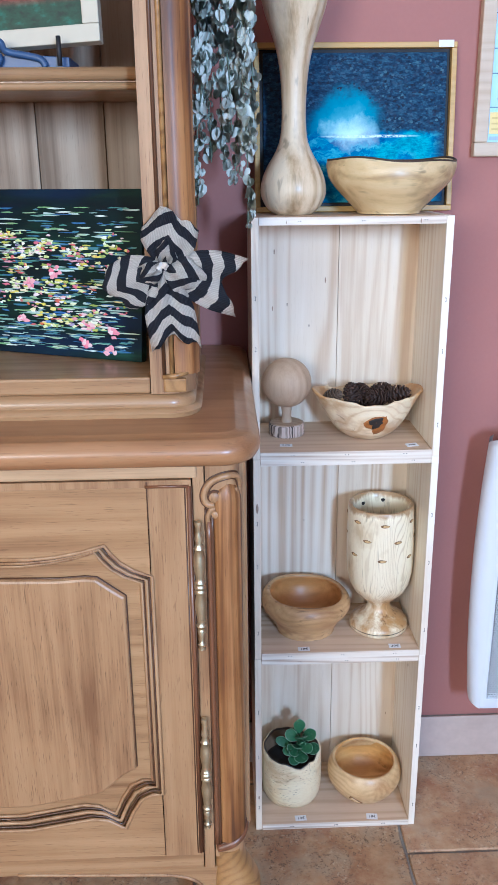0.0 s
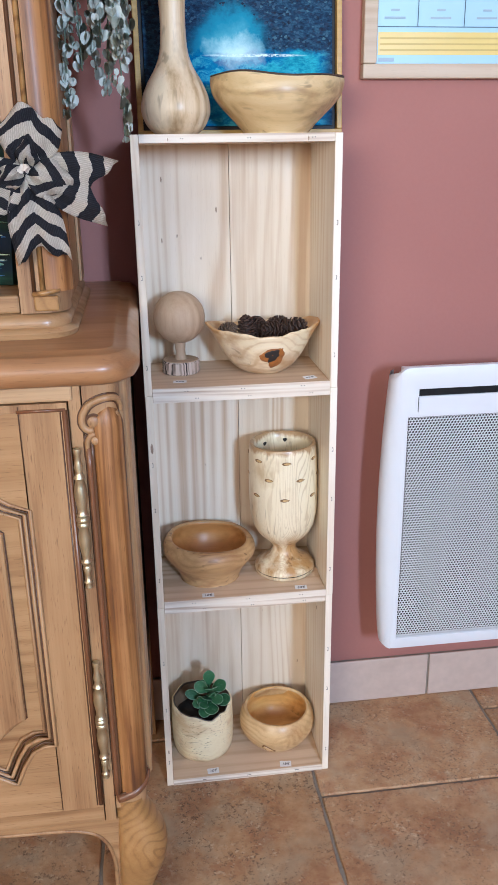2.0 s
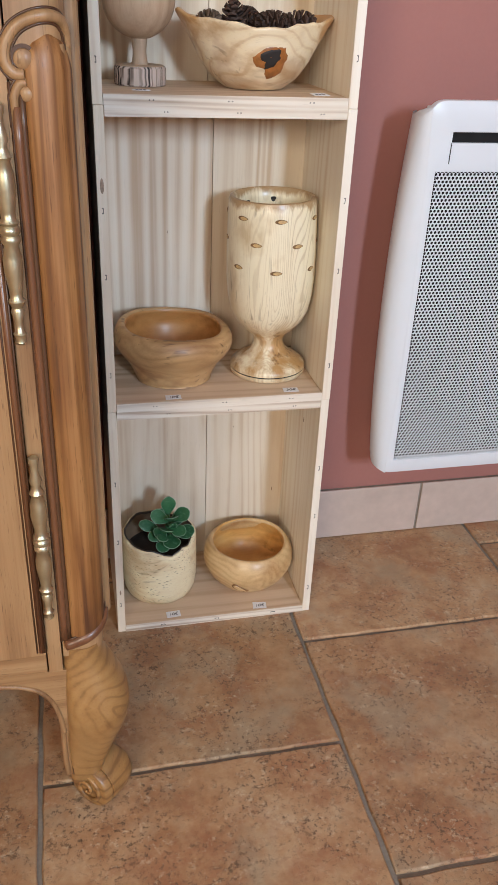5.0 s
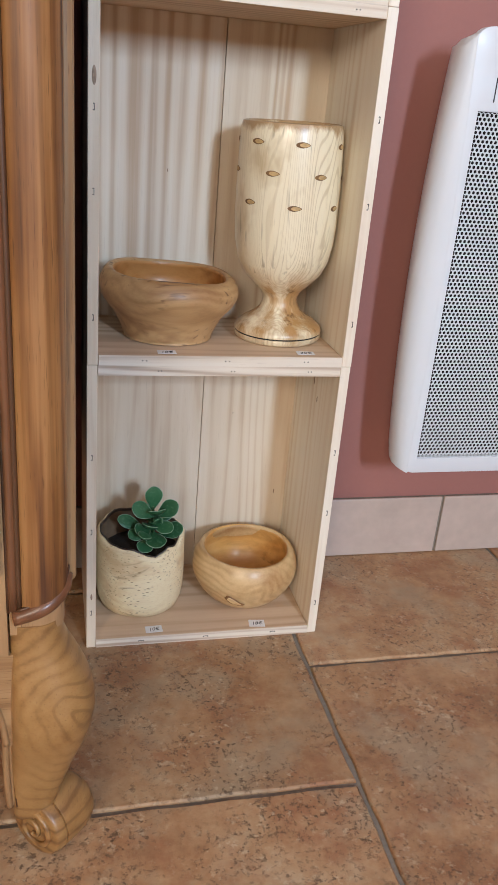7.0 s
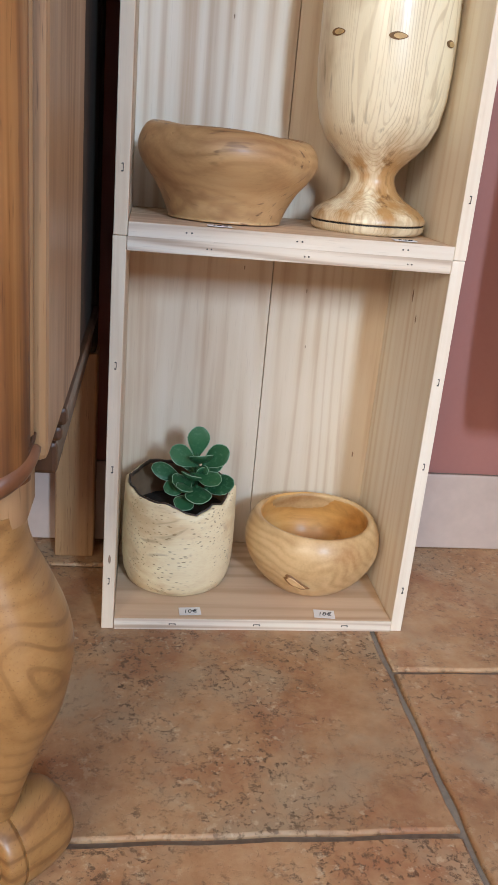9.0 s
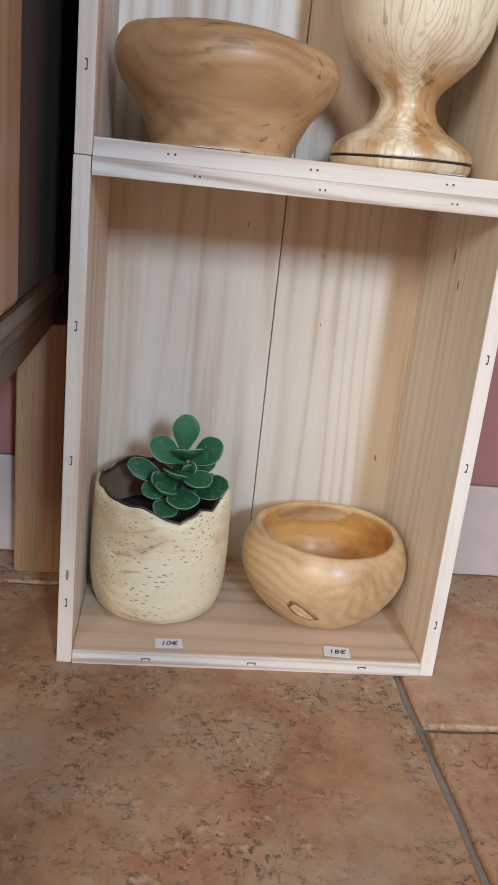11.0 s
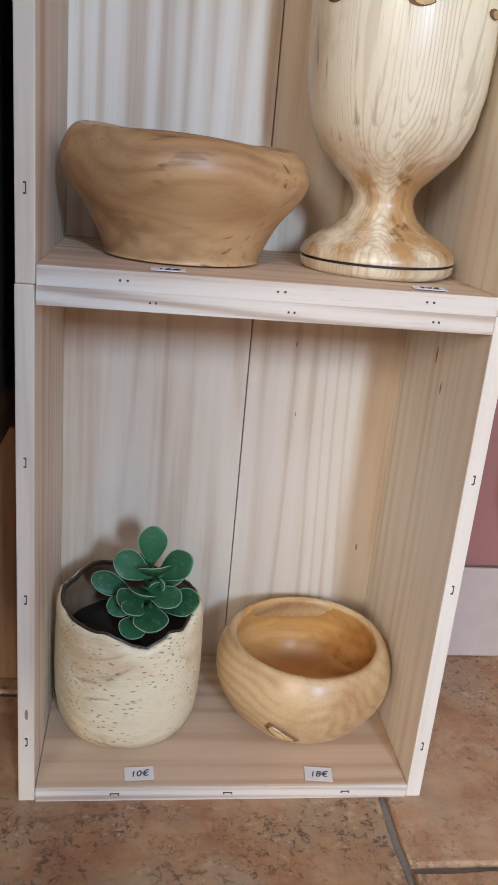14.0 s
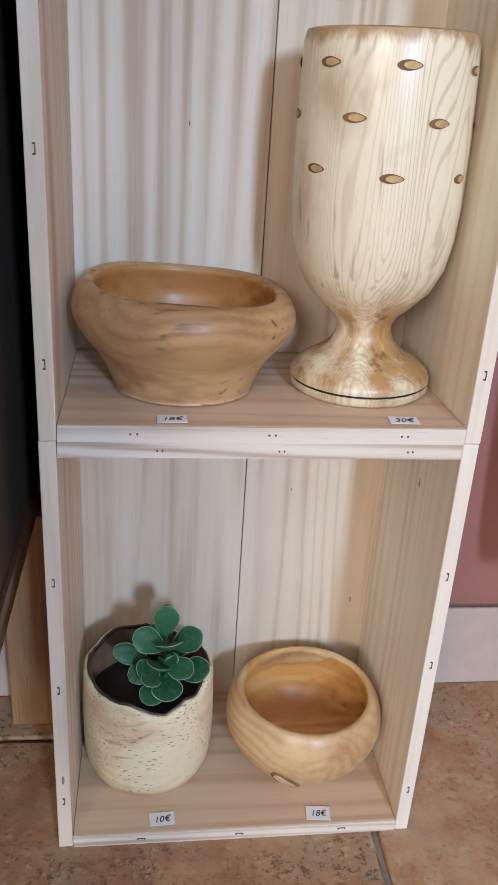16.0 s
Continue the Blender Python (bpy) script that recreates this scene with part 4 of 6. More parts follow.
def hutch_parts():
    o = 0.8907
    base = moulded([(0.012, 0.0), (0.014, 0.006), (0.011, 0.010), (0.006, 0.012), (0.007, 0.018), (0.003, 0.024), (-0.004, 0.027)], HX0, -0.086, HY, 0.06, 0.026)
    part("base_moulding", base, OAK_X, hutch, "moulded oak plinth", True, 50)
    part("sill", block(HX0 + 0.01, -0.1345, HY + 0.003, HY + 0.03, 0.0272, 0.048, 0.003), OAK_X, hutch)
    part("floor_board", block(HX0 + 0.02, -0.10, HY + 0.031, 0.035, 0.028, 0.046), OAK_X, hutch)
    sec = [(-0.1335, HY + 0.05), (-0.1335, HY + 0.001), (-0.1115, HY + 0.001)] + arc(-0.080 - 0.030, HY + 0.031, 0.030, -90, 0, 10) + [(-0.080, HY + 0.05)]
    post = part("post", post_section(sec, 0.0275, 1.10), OAK, hutch, "rounded oak front post", True, 50)
    for u, r in ((-0.1165, 0.0024), (-0.107, 0.0030)):
        part("bead", tube([(u, HY + 0.0005, 0.048), (u, HY + 0.0005, 1.09)], r, 8), OAK_DARK if r < 0.0027 else OAK_TURNED, post, smooth=True)
    col = arc(-0.0985, HY + 0.0225, 0.0265, -100, -15, 12) + [(-0.085, HY + 0.03), (-0.10, HY + 0.03)]
    part("column", post_section(col, 0.052, 1.09), OAK_COL, post, "golden half-round column", True, 50)
    part("carved_block", block(-0.1175, -0.090, HY - 0.0035, HY + 0.004, 0.030, 0.047, 0.002), OAK_TURNED, post)
    part("carved_edge", tube([(-0.1175, HY - 0.002, 0.049), (-0.103, HY - 0.005, 0.051), (-0.088, HY + 0.001, 0.054)], 0.0032, 8), OAK_TURNED, post, smooth=True)
    part("side_panel", block(-0.098, -0.0835, HY + 0.05, 0.05, 0.0275, 1.10, 0.001), OAK, hutch)
    part("side_stile", block(-0.0832, -0.079, 0.0, 0.05, 0.0275, 1.10, 0.001), OAK, hutch)
    part("far_side", block(HX0, HX0 + 0.05, HY, 0.05, 0.0275, 1.10, 0.001), OAK, hutch)
    part("cornice", moulded([(0.0, 1.10), (0.02, 1.12), (0.03, 1.15), (0.03, 1.16)], HX0, -0.084, HY, 0.06, 0.02), OAK_X, hutch)
    # shelf with a moulded nosing
    shelf = block(HX0 + 0.051, -0.0985, HY + 0.052, 0.034, 0.3835, 0.4015, 0.001)
    sh = part("shelf", shelf, OAK_X, hutch)
    part("nosing", tube([(HX0 + 0.05, HY + 0.05, 0.3945), (-0.135, HY + 0.05, 0.3945)], 0.0075, 10), OAK_X, sh, smooth=True)
    part("nosing", tube([(HX0 + 0.05, HY + 0.052, 0.3815), (-0.135, HY + 0.052, 0.3815)], 0.0045, 8), OAK_X, sh, smooth=True)
    x = HX0 + 0.051
    while x < -0.11:
        w = min(0.098, -0.0985 - x)
        part("back_plank", block(x, x + w - 0.0012, 0.036, 0.048, 0.047, 1.099, 0.001), OAK_BACK, hutch)
        x += 0.098


hutch_parts()

# ---- crates ----


def crate(k, turn=0.0, dx=0.0, knots=()):
    """An open pine crate on its side: two sides, top, bottom and two back planks."""
    h = (0.3705, 0.3695, 0.3735)[k]
    z = (0.0, 0.3708, 0.7406)[k]
    say = ("stapled pale pine crate standing on the tiled floor", "stapled pale pine crate stacked in the middle", "stapled pale pine crate on top of the stack")[k]
    c = thing("wooden_crate", (0.15 + dx, 0, z), say, "crate", "stacked crates", (0, 0, turn))
    t, D, w = 0.0115, 0.177, 0.15
    part("side_board", block(-w, -w + t, 0, D, 0, h, 0.0008), PINE, c)
    part("side_board", block(w - t, w, 0, D, 0, h, 0.0008), PINE_SOFT, c)
    lo = part("bottom_board", block(-w + t + 0.0003, w - t - 0.0003, 0.0005, D, 0.0003, t, 0.0008), PINE_X, c)
    hi = part("top_board", block(-w + t + 0.0003, w - t - 0.0003, 0.001, D, h - t, h - 0.0003, 0.0008), PINE_X, c)
    part("front_edge", block(-w + t + 0.0006, w - t - 0.0006, -0.0007, 0.0006, -0.0001, t - 0.0002), PINE_EDGE, lo, "whitish cut edge")
    part("front_edge", block(-w + t + 0.0006, w - t - 0.0006, -0.0003, 0.0012, h - t + 0.0002, h + 0.0001), PINE_EDGE, hi, "whitish cut edge")
    m = (0.010, 0.012, 0.004)[k]
    part("back_plank", block(-w + t, m - 0.0004, 0.165, 0.1765, t, h - t, 0.0006), PINE_STRIPED if k == 1 else PINE, c)
    part("back_plank", block(m + 0.0004, w - t, 0.1652, 0.1765, t, h - t, 0.0006), PINE, c)
    st = bpy.data.meshes.new("staple")
    b = block(-0.0030, -0.0016, -0.0008, 0.0004, -0.0006, 0.0006, 0.0003)
    block(0.0014, 0.0028, -0.0008, 0.0004, -0.0006, 0.0007, 0.0003, bm=b)
    b.to_mesh(st)
    b.free()
    st.materials.append(STEEL)
    wire = bpy.data.meshes.new("staple")
    b = block(-0.0034, 0.0034, -0.0008, 0.0004, 0.0003, 0.0009, 0.0003)
    for x in (-0.0034, 0.0024):
        block(x, x + 0.0010, -0.0008, 0.0004, -0.0009, 0.0003, 0.0003, bm=b)
    b.to_mesh(wire)
    b.free()
    wire.materials.append(STEEL)
    for x in (-0.086, 0.002, 0.09):
        for zz in (t * 0.5, h - t * 0.5):
            s = new("staple", wire if k == 0 and zz < 0.1 else st)
            s.parent, s.location = c, (x + random.uniform(-0.006, 0.006) + (0.012 if zz > 0.1 else 0), -0.0006, zz)
            s.scale = (1 if zz < 0.1 else 0.8, 1, 1)
    for sx in (-w + t / 2, w - t / 2):
        for zz in (0.045, 0.17, 0.262):
            s = new("staple", wire)
            s.parent = c
            s.matrix_basis = pose(sx, 0.0, zz + random.uniform(-0.012, 0.012), 0, 90, 0)
    for name_x, y, zz, r, face in knots:
        bm = lathe([(0, 0.0002), (r * 0.5, 0.0005), (r, 0.0001)], 14, lambda v, a: Vector((v.x * 0.38, v.y * 1.5, v.z)))
        rot = Matrix.Rotation(radians(90), 4, "X") if face == "back" else Matrix.Rotation(radians(-90), 4, "Y") @ Matrix.Rotation(radians(90), 4, "Z")
        if face == "edge":
            rot = Matrix.Rotation(radians(90), 4, "X")
        bmesh.ops.transform(bm, matrix=Matrix.Translation((name_x, y, zz)) @ rot, verts=bm.verts)
        part("knot", bm, KNOT, c)
    return c


crate(0, 0.0, 0.0, [(0.1383, 0.088, 0.325, 0.0045, "side"), (0.1383, 0.070, 0.305, 0.003, "side"), (-0.144, -0.0003, 0.075, 0.003, "edge"), (0.122, 0.1648, 0.128, 0.0022, "back"), (-0.02, 0.1648, 0.33, 0.0015, "back"), (0.048, 0.1648, 0.31, 0.0016, "back"), (0.053, 0.1648, 0.25, 0.0012, "back")])
crate(1, 0.0, 0.0005, [(-0.144, -0.0003, 0.285, 0.0058, "edge"), (-0.05, 0.1648, 0.19, 0.0014, "back")])
crate(2, 0.0, 0.0, [(-0.108, 0.1648, 0.215, 0.0028, "back"), (-0.083, 0.1648, 0.222, 0.0022, "back"), (-0.018, 0.1648, 0.262, 0.0032, "back"), (-0.045, 0.1648, 0.185, 0.002, "back"), (-0.105, 0.1648, 0.31, 0.003, "back"), (-0.098, -0.001, 0.3665, 0.0015, "edge"), (0.10, -0.001, 0.3665, 0.0022, "edge")])
S1, S2, S3, S4 = 0.0118, 0.3826, 0.7524, 1.1141   # shelf heights

# ---- things in the crates ----


def bowl_thing(name, at, label, profile, material, category="bowl", seg=64, shape=None, rot=(0, 0, 0)):
    b = thing(name, at, label, category, rot=rot)
    part("bowl", lathe(smooth_profile(profile, 4), seg, shape), material, b, "", True, 60)
    return b


def knot_patch(parent, centre, normal, r, material=CHAR, stretch=1.6, name="knot", tilt=20, bend=0.062, rag=0.0):
    bm = lathe([(0, -0.0002), (r * 0.25, 0.0002), (r * 0.45, 0.0004), (r * 0.65, 0.0006), (r * 0.85, 0.0007), (r, -0.0004)], 24, lambda v, a: Vector((v.x * stretch, v.y, v.z)) * (1 + 0.12 * math.sin(3 * a + 1) + rag * noise.noise(Vector((2.2 * math.cos(a), 2.2 * math.sin(a), 7.7 + stretch)))))
    q = Vector(normal).to_track_quat("Z", "Y").to_matrix().to_4x4()
    bmesh.ops.rotate(bm, matrix=Matrix.Rotation(radians(tilt), 3, "Z"), verts=bm.verts)
    for v in bm.verts:
        v.co.z -= (v.co.x ** 2 + v.co.y ** 2) / (2 * bend)
    bmesh.ops.transform(bm, matrix=Matrix.Translation(centre) @ q, verts=bm.verts)
    return part(name, bm, material, parent, smooth=True)


# round honey bowl, bottom crate
hb = bowl_thing("round_bowl", (0.2160, 0.082, S1 + 0.0003), "turned honey wood bowl with a natural flaw in its side",
                [(0, 0.0), (0.032, 0.0), (0.042, 0.003), (0.058, 0.018), (0.0685, 0.036), (0.0715, 0.050), (0.0695, 0.064), (0.0635, 0.0755), (0.0595, 0.0775), (0.0565, 0.0745), (0.060, 0.062), (0.0625, 0.048), (0.055, 0.026), (0.036, 0.013), (0, 0.011)], BOWL_ASH,
                shape=lambda v, a: Vector((v.x, v.y * 0.985, v.z + 0.0008 * math.sin(2 * a + 1) * (v.z > 0.06))))
part("bowl_inside", lathe(smooth_profile([(0.0585, 0.0772), (0.0560, 0.0742), (0.0592, 0.062), (0.0615, 0.048), (0.0542, 0.0268), (0.0355, 0.0140), (0, 0.0122)], 4), 64), BOWL_HEART, hb, "orange heartwood inside", True, 60)
FLAW = plain("brown_flaw_edge", (0.24, 0.115, 0.040), 0.6, 0, 0.4, 200, 0.2)
knot_patch(hb, (-0.0262, -0.0606, 0.0285), (-0.36, -0.82, -0.35), 0.0058, FLAW, 2.5, "flaw", -28, rag=0.35)
knot_patch(hb, (-0.0263, -0.0612, 0.0286), (-0.36, -0.82, -0.35), 0.0042, BOWL_ASH, 2.7, "flaw_core", -31, rag=0.25)

# log pot with succulent
pot = thing("plant_pot", (0.0735, 0.085, S1 + 0.0003), "bleached hollowed log pot with a ragged dark rim", "pot")


def pot_rim(a):
    d = math.degrees(a) % 360
    dip = -0.013 * math.exp(-((d - 283) / 20) ** 2) - 0.006 * math.exp(-((d - 318) / 8) ** 2) + 0.004 * math.exp(-((d - 180) / 25) ** 2) + 0.007 * math.exp(-((d - 110) / 45) ** 2) + 0.004 * math.exp(-((d - 345) / 16) ** 2)
    return dip + 0.0035 * noise.noise(Vector((3 * math.cos(a), 3 * math.sin(a), 1.3))) + 0.0018 * noise.noise(Vector((9 * math.cos(a), 9 * math.sin(a), 4.1)))


def pot_shape(v, a):
    k = max(0.0, (v.z - 0.07) / 0.035)
    return Vector((v.x, v.y * 0.97, v.z + pot_rim(a) * min(1.0, k) ** 1.5))


part("pot_body", lathe([(0, 0.0), (0.045, 0.0), (0.0515, 0.004), (0.0555, 0.014), (0.0575, 0.03), (0.0580, 0.05), (0.0578, 0.07), (0.0574, 0.085), (0.0570, 0.096), (0.0566, 0.104), (0.0545, 0.1055), (0.0520, 0.104), (0.0520, 0.085), (0.0520, 0.04), (0, 0.04)], 96, pot_shape), POT_WOOD, pot, "", True, 60)
part("bark_rim", lathe([(0.0519, 0.1035), (0.0535, 0.1056), (0.0528, 0.1066), (0.0512, 0.1060), (0.0510, 0.1035)], 96, pot_shape, True), LINER, pot, "dark ragged bark at the rim", True, 60)
part("inner_wall", lathe([(0.0519, 0.074), (0.0518, 0.0975), (0.0514, 0.1035), (0.0510, 0.1035), (0.0512, 0.0975), (0.0512, 0.074)], 96, pot_shape, True), plain("brown_log_inside", (0.17, 0.11, 0.062), 0.8, 0, 0.35, 90, 0.3), pot, "brown hollowed inside", True)
part("soil", lathe([(0, 0.080), (0.02, 0.081), (0.04, 0.079), (0.0519, 0.077)], 48, lambda v, a: v + Vector((0, 0, 0.002 * noise.noise(v * 90)))), SOIL, pot, "dark potting soil", True)


def leaf_width(t, width):
    """A paddle: narrow at the stalk, broadest past its middle."""
    return width * 1.02 * math.sin(math.pi * (0.04 + 0.92 * t ** 1.45)) ** 0.62


def fat_leaf(length, width, thick, teeth=0.0, curl=0.25):
    """A thick paddle leaf along +x, toothed at its tip."""
    bm = bmesh.new()
    nu, nv = 17, 12
    rows = []
    for i in range(nu):
        t = i / (nu - 1)
        w = leaf_width(t, width)
        tooth = 1 + (teeth * (0.5 + 0.5 * math.cos(i * math.pi)) if t > 0.5 else 0)
        w *= tooth
        row = []
        for j in range(nv):
            a = 2 * math.pi * j / nv
            row.append(bm.verts.new((t * length, math.cos(a) * w * 0.5, math.sin(a) * thick * 0.5 * (0.35 + 0.65 * math.sin(math.pi * min(1, t * 0.9 + 0.05))) + curl * length * t * t + 0.12 * (math.cos(a) ** 2) * w)))
        rows.append(row)
    for a, b in zip(rows, rows[1:]):
        for j in range(nv):
            bm.faces.new((a[j], a[(j + 1) % nv], b[(j + 1) % nv], b[j]))
    bm.faces.new(rows[0][::-1])
    bm.faces.new(rows[-1])
    bmesh.ops.recalc_face_normals(bm, faces=bm.faces)
    return bm


plant = thing("succulent_plant", (0.083, 0.078, S1 + 0.077), "green succulent with fleshy toothed leaves potted in the log", "plant")
part("stem", tube([(0, 0, -0.004), (0.001, -0.002, 0.02), (0.005, -0.004, 0.045), (0.0045, 0.004, 0.062)], [0.0042, 0.0037, 0.003, 0.002], 8), SUCC_LEAF, plant, smooth=True)
# base, tip, width and the way each leaf's upper face looks, in the plant's own space
PO = Vector((0.083, 0.078, S1 + 0.077))
LEAVES = [((0.0875, 0.083, 0.150), (0.0885, 0.087, 0.1805), 0.0215, (0, -1, 0.2)), ((0.087, 0.075, 0.143), (0.0595, 0.077, 0.1565), 0.0215, (0.1, -0.75, 0.7)), ((0.094, 0.077, 0.142), (0.1190, 0.073, 0.1615), 0.0215, (-0.2, -0.8, 0.5)),
          ((0.089, 0.073, 0.147), (0.0915, 0.054, 0.1575), 0.0230, (0, -0.3, 1)), ((0.091, 0.070, 0.138), (0.0885, 0.060, 0.1470), 0.0090, (0, -0.9, 0.4)), ((0.093, 0.070, 0.138), (0.0990, 0.061, 0.1455), 0.0090, (0, -0.9, 0.5)),
          ((0.074, 0.084, 0.122), (0.0425, 0.087, 0.1340), 0.0170, (0, -0.7, 0.7)), ((0.082, 0.072, 0.128), (0.0650, 0.059, 0.1250), 0.0220, (-0.3, -0.7, 0.6)), ((0.085, 0.070, 0.131), (0.0780, 0.050, 0.1385), 0.0205, (-0.1, -0.6, 0.9)),
          ((0.087, 0.068, 0.136), (0.1090, 0.052, 0.1305), 0.0210, (0.15, -0.5, 0.85)), ((0.097, 0.074, 0.117), (0.1265, 0.068, 0.1265), 0.0210, (0, -0.7, 0.75)), ((0.084, 0.066, 0.122), (0.0680, 0.048, 0.1255), 0.0165, (-0.1, -0.5, 0.9)),
          ((0.088, 0.064, 0.124), (0.0895, 0.041, 0.1135), 0.0250, (0, -0.65, 0.75)), ((0.083, 0.068, 0.112), (0.0705, 0.051, 0.1030), 0.0200, (-0.2, -0.7, 0.6)), ((0.094, 0.084, 0.126), (0.1130, 0.099, 0.1400), 0.0200, (-0.2, -0.6, 0.8)), ((0.085, 0.088, 0.130), (0.0740, 0.107, 0.1420), 0.0200, (0.1, -0.6, 0.8)),
          ((0.079, 0.080, 0.118), (0.0560, 0.072, 0.1140), 0.0180, (0, -0.6, 0.8))]
for base, tip, wd, face in LEAVES:
    along = Vector(tip) - Vector(base)
    ln = along.length
    ex = along.normalized()
    ey = Vector(face).cross(ex).normalized()
    ez = ex.cross(ey)
    lf = part("leaf", fat_leaf(ln, wd, 0.0062, 0.07, 0.10), SUCC_LEAF, plant, smooth=True, angle=70)
    lip = []
    for k in range(25):
        q = -1 + k / 12
        t = 0.12 + 0.88 * (1 - abs(q) ** 2.2)
        w = leaf_width(min(1.0, t), wd) * 1.02
        lip.append((t * ln, math.copysign(0.5 * w, q) if abs(q) > 0.01 else 0.0, 0.10 * ln * t * t + 0.12 * w + 0.0003))
    part("leaf_edge", tube(lip, 0.00036, 5), LEAF_EDGE, lf, "pale fuzzy edge", True)
    lf.matrix_basis = Matrix.Translation(Vector(base) - PO) @ Matrix((ex, ey, ez)).transposed().to_4x4()
    part("petiole", tube([Vector(base) - PO - ex * 0.007 + Vector((0, 0, -0.002)), Vector(base) - PO + ex * 0.004 + ez * 0.0008], [0.0015, 0.0020], 6), SUCC_LEAF, plant, smooth=True)

# brown bowl, middle crate
bb = bowl_thing("wide_bowl", (0.0970, 0.0825, S2 + 0.0003), "oiled brown wooden bowl with an uneven inturned rim",
                [(0, 0.0), (0.046, 0.0), (0.050, 0.003), (0.055, 0.015), (0.062, 0.028), (0.072, 0.041), (0.0775, 0.052), (0.0775, 0.062), (0.073, 0.0715), (0.068, 0.0755), (0.0640, 0.0750), (0.0630, 0.071), (0.066, 0.062), (0.066, 0.05), (0.056, 0.028), (0.040, 0.016), (0, 0.014)], BOWL_OAK,
                shape=lambda v, a: Vector((v.x * 1.03, v.y * 0.985, v.z * (1 + (0.045 * math.cos(a - 2.9) + 0.018 * math.sin(3 * a)) * min(1, v.z / 0.07)))))

def wide_shape(v, a):
    return Vector((v.x * 1.03, v.y * 0.985, v.z * (1 + (0.045 * math.cos(a - 2.9) + 0.018 * math.sin(3 * a)) * min(1, v.z / 0.07))))


part("bowl_inside", lathe(smooth_profile([(0.0645, 0.0752), (0.0624, 0.0708), (0.0650, 0.062), (0.0650, 0.05), (0.0552, 0.0288), (0.0395, 0.0172), (0, 0.0152)], 4), 64, wide_shape), BOWL_BROWN, bb, "reddish brown inside", True, 60)

# goblet with drilled holes
gob = thing("goblet", (0.2315, 0.084, S2 + 0.0003), "tall pale spalted wood goblet pierced with drilled holes", "goblet", rot=(0, -1.0, 0))
gp = [(0, 0.0), (0.047, 0.0), (0.0505, 0.003), (0.0512, 0.007), (0.0510, 0.0072), (0.0498, 0.0078), (0.0498, 0.0092), (0.0510, 0.0098), (0.0512, 0.012), (0.0490, 0.0165), (0.042, 0.0225), (0.031, 0.029), (0.0235, 0.036), (0.0200, 0.044), (0.0198, 0.050), (0.0235, 0.057),
      (0.033, 0.066), (0.044, 0.078), (0.0515, 0.094), (0.0555, 0.115), (0.0572, 0.14), (0.0572, 0.18), (0.0562, 0.215), (0.0552, 0.238), (0.0535, 0.2435), (0.0505, 0.2445), (0.0475, 0.242), (0.0465, 0.23), (0.0485, 0.18), (0.047, 0.13), (0.040, 0.10), (0.02, 0.085), (0, 0.083)]
gp = [(r * 1.035, z) for r, z in gp]
part("cup", lathe(gp, 64), MAPLE, gob, "", True, 50)
part("black_line", lathe([(0.0512, 0.0076), (0.0519, 0.0080), (0.0519, 0.0090), (0.0512, 0.0094)], 64, None, True), CHAR, gob, "burnt black ring round the foot", True)


# Holes are ovals laid on the cup: dark for shade, amber for lit wood.
HOLE_DARK = plain("hole_shade", (0.21, 0.115, 0.048), 0.8, 0, 0.4, 200, 0.2)
HOLE_WOOD = plain("lit_amber_hole_wood", (0.60, 0.40, 0.17), 0.6, 0, 0.4, 200, 0.2)


def hole(ang, z, r, w=1.0):
    rr = 0.0591 if z < 0.2 else 0.0582
    a = radians(ang)
    n = Vector((math.cos(a), math.sin(a), 0))
    m = Matrix.Translation(n * rr + Vector((0, 0, z))) @ n.to_track_quat("Z", "Y").to_matrix().to_4x4()

    def oval(half_w, half_h, dx, lift):
        bm = lathe([(0, 0), (0.35, 0), (0.7, 0), (1.0, 0)], 20)
        for v in bm.verts:
            x = v.co.x * half_w + dx
            taper = 1 - 0.35 * max(0.0, v.co.x)
            v.co = Vector((x, v.co.y * half_h * taper, lift - x * x / (2 * rr)))
        bmesh.ops.transform(bm, matrix=m, verts=bm.verts)
        return bm

    h = part("drilled_hole", oval(0.0080 * w, 0.0031, 0, 0.0004), HOLE_DARK, gob, "", True)
    part("hole_wood", oval(0.0056 * w, 0.0022, 0.0015, 0.0008), HOLE_WOOD, h, "amber oval for the lit wood inside the hole", True)


for ang, z in ((222, 0.224), (272, 0.2235), (328, 0.2225), (242, 0.193), (295, 0.1915), (216, 0.161), (268, 0.1585), (322, 0.158), (185, 0.193), (345, 0.19), (170, 0.224), (20, 0.224), (75, 0.192), (120, 0.224)):
    hole(ang - 5, z, 0.0566)
# Black patches carry the dark of the holes on the cup's inside.
for ang, z in ((75, 0.229), (120, 0.226)):
    a = radians(ang)
    knot_patch(gob, (0.0479 * math.cos(a), 0.0479 * math.sin(a), z), (-math.cos(a), -math.sin(a), 0), 0.0034, CHAR, 1.1, "drilled_hole")

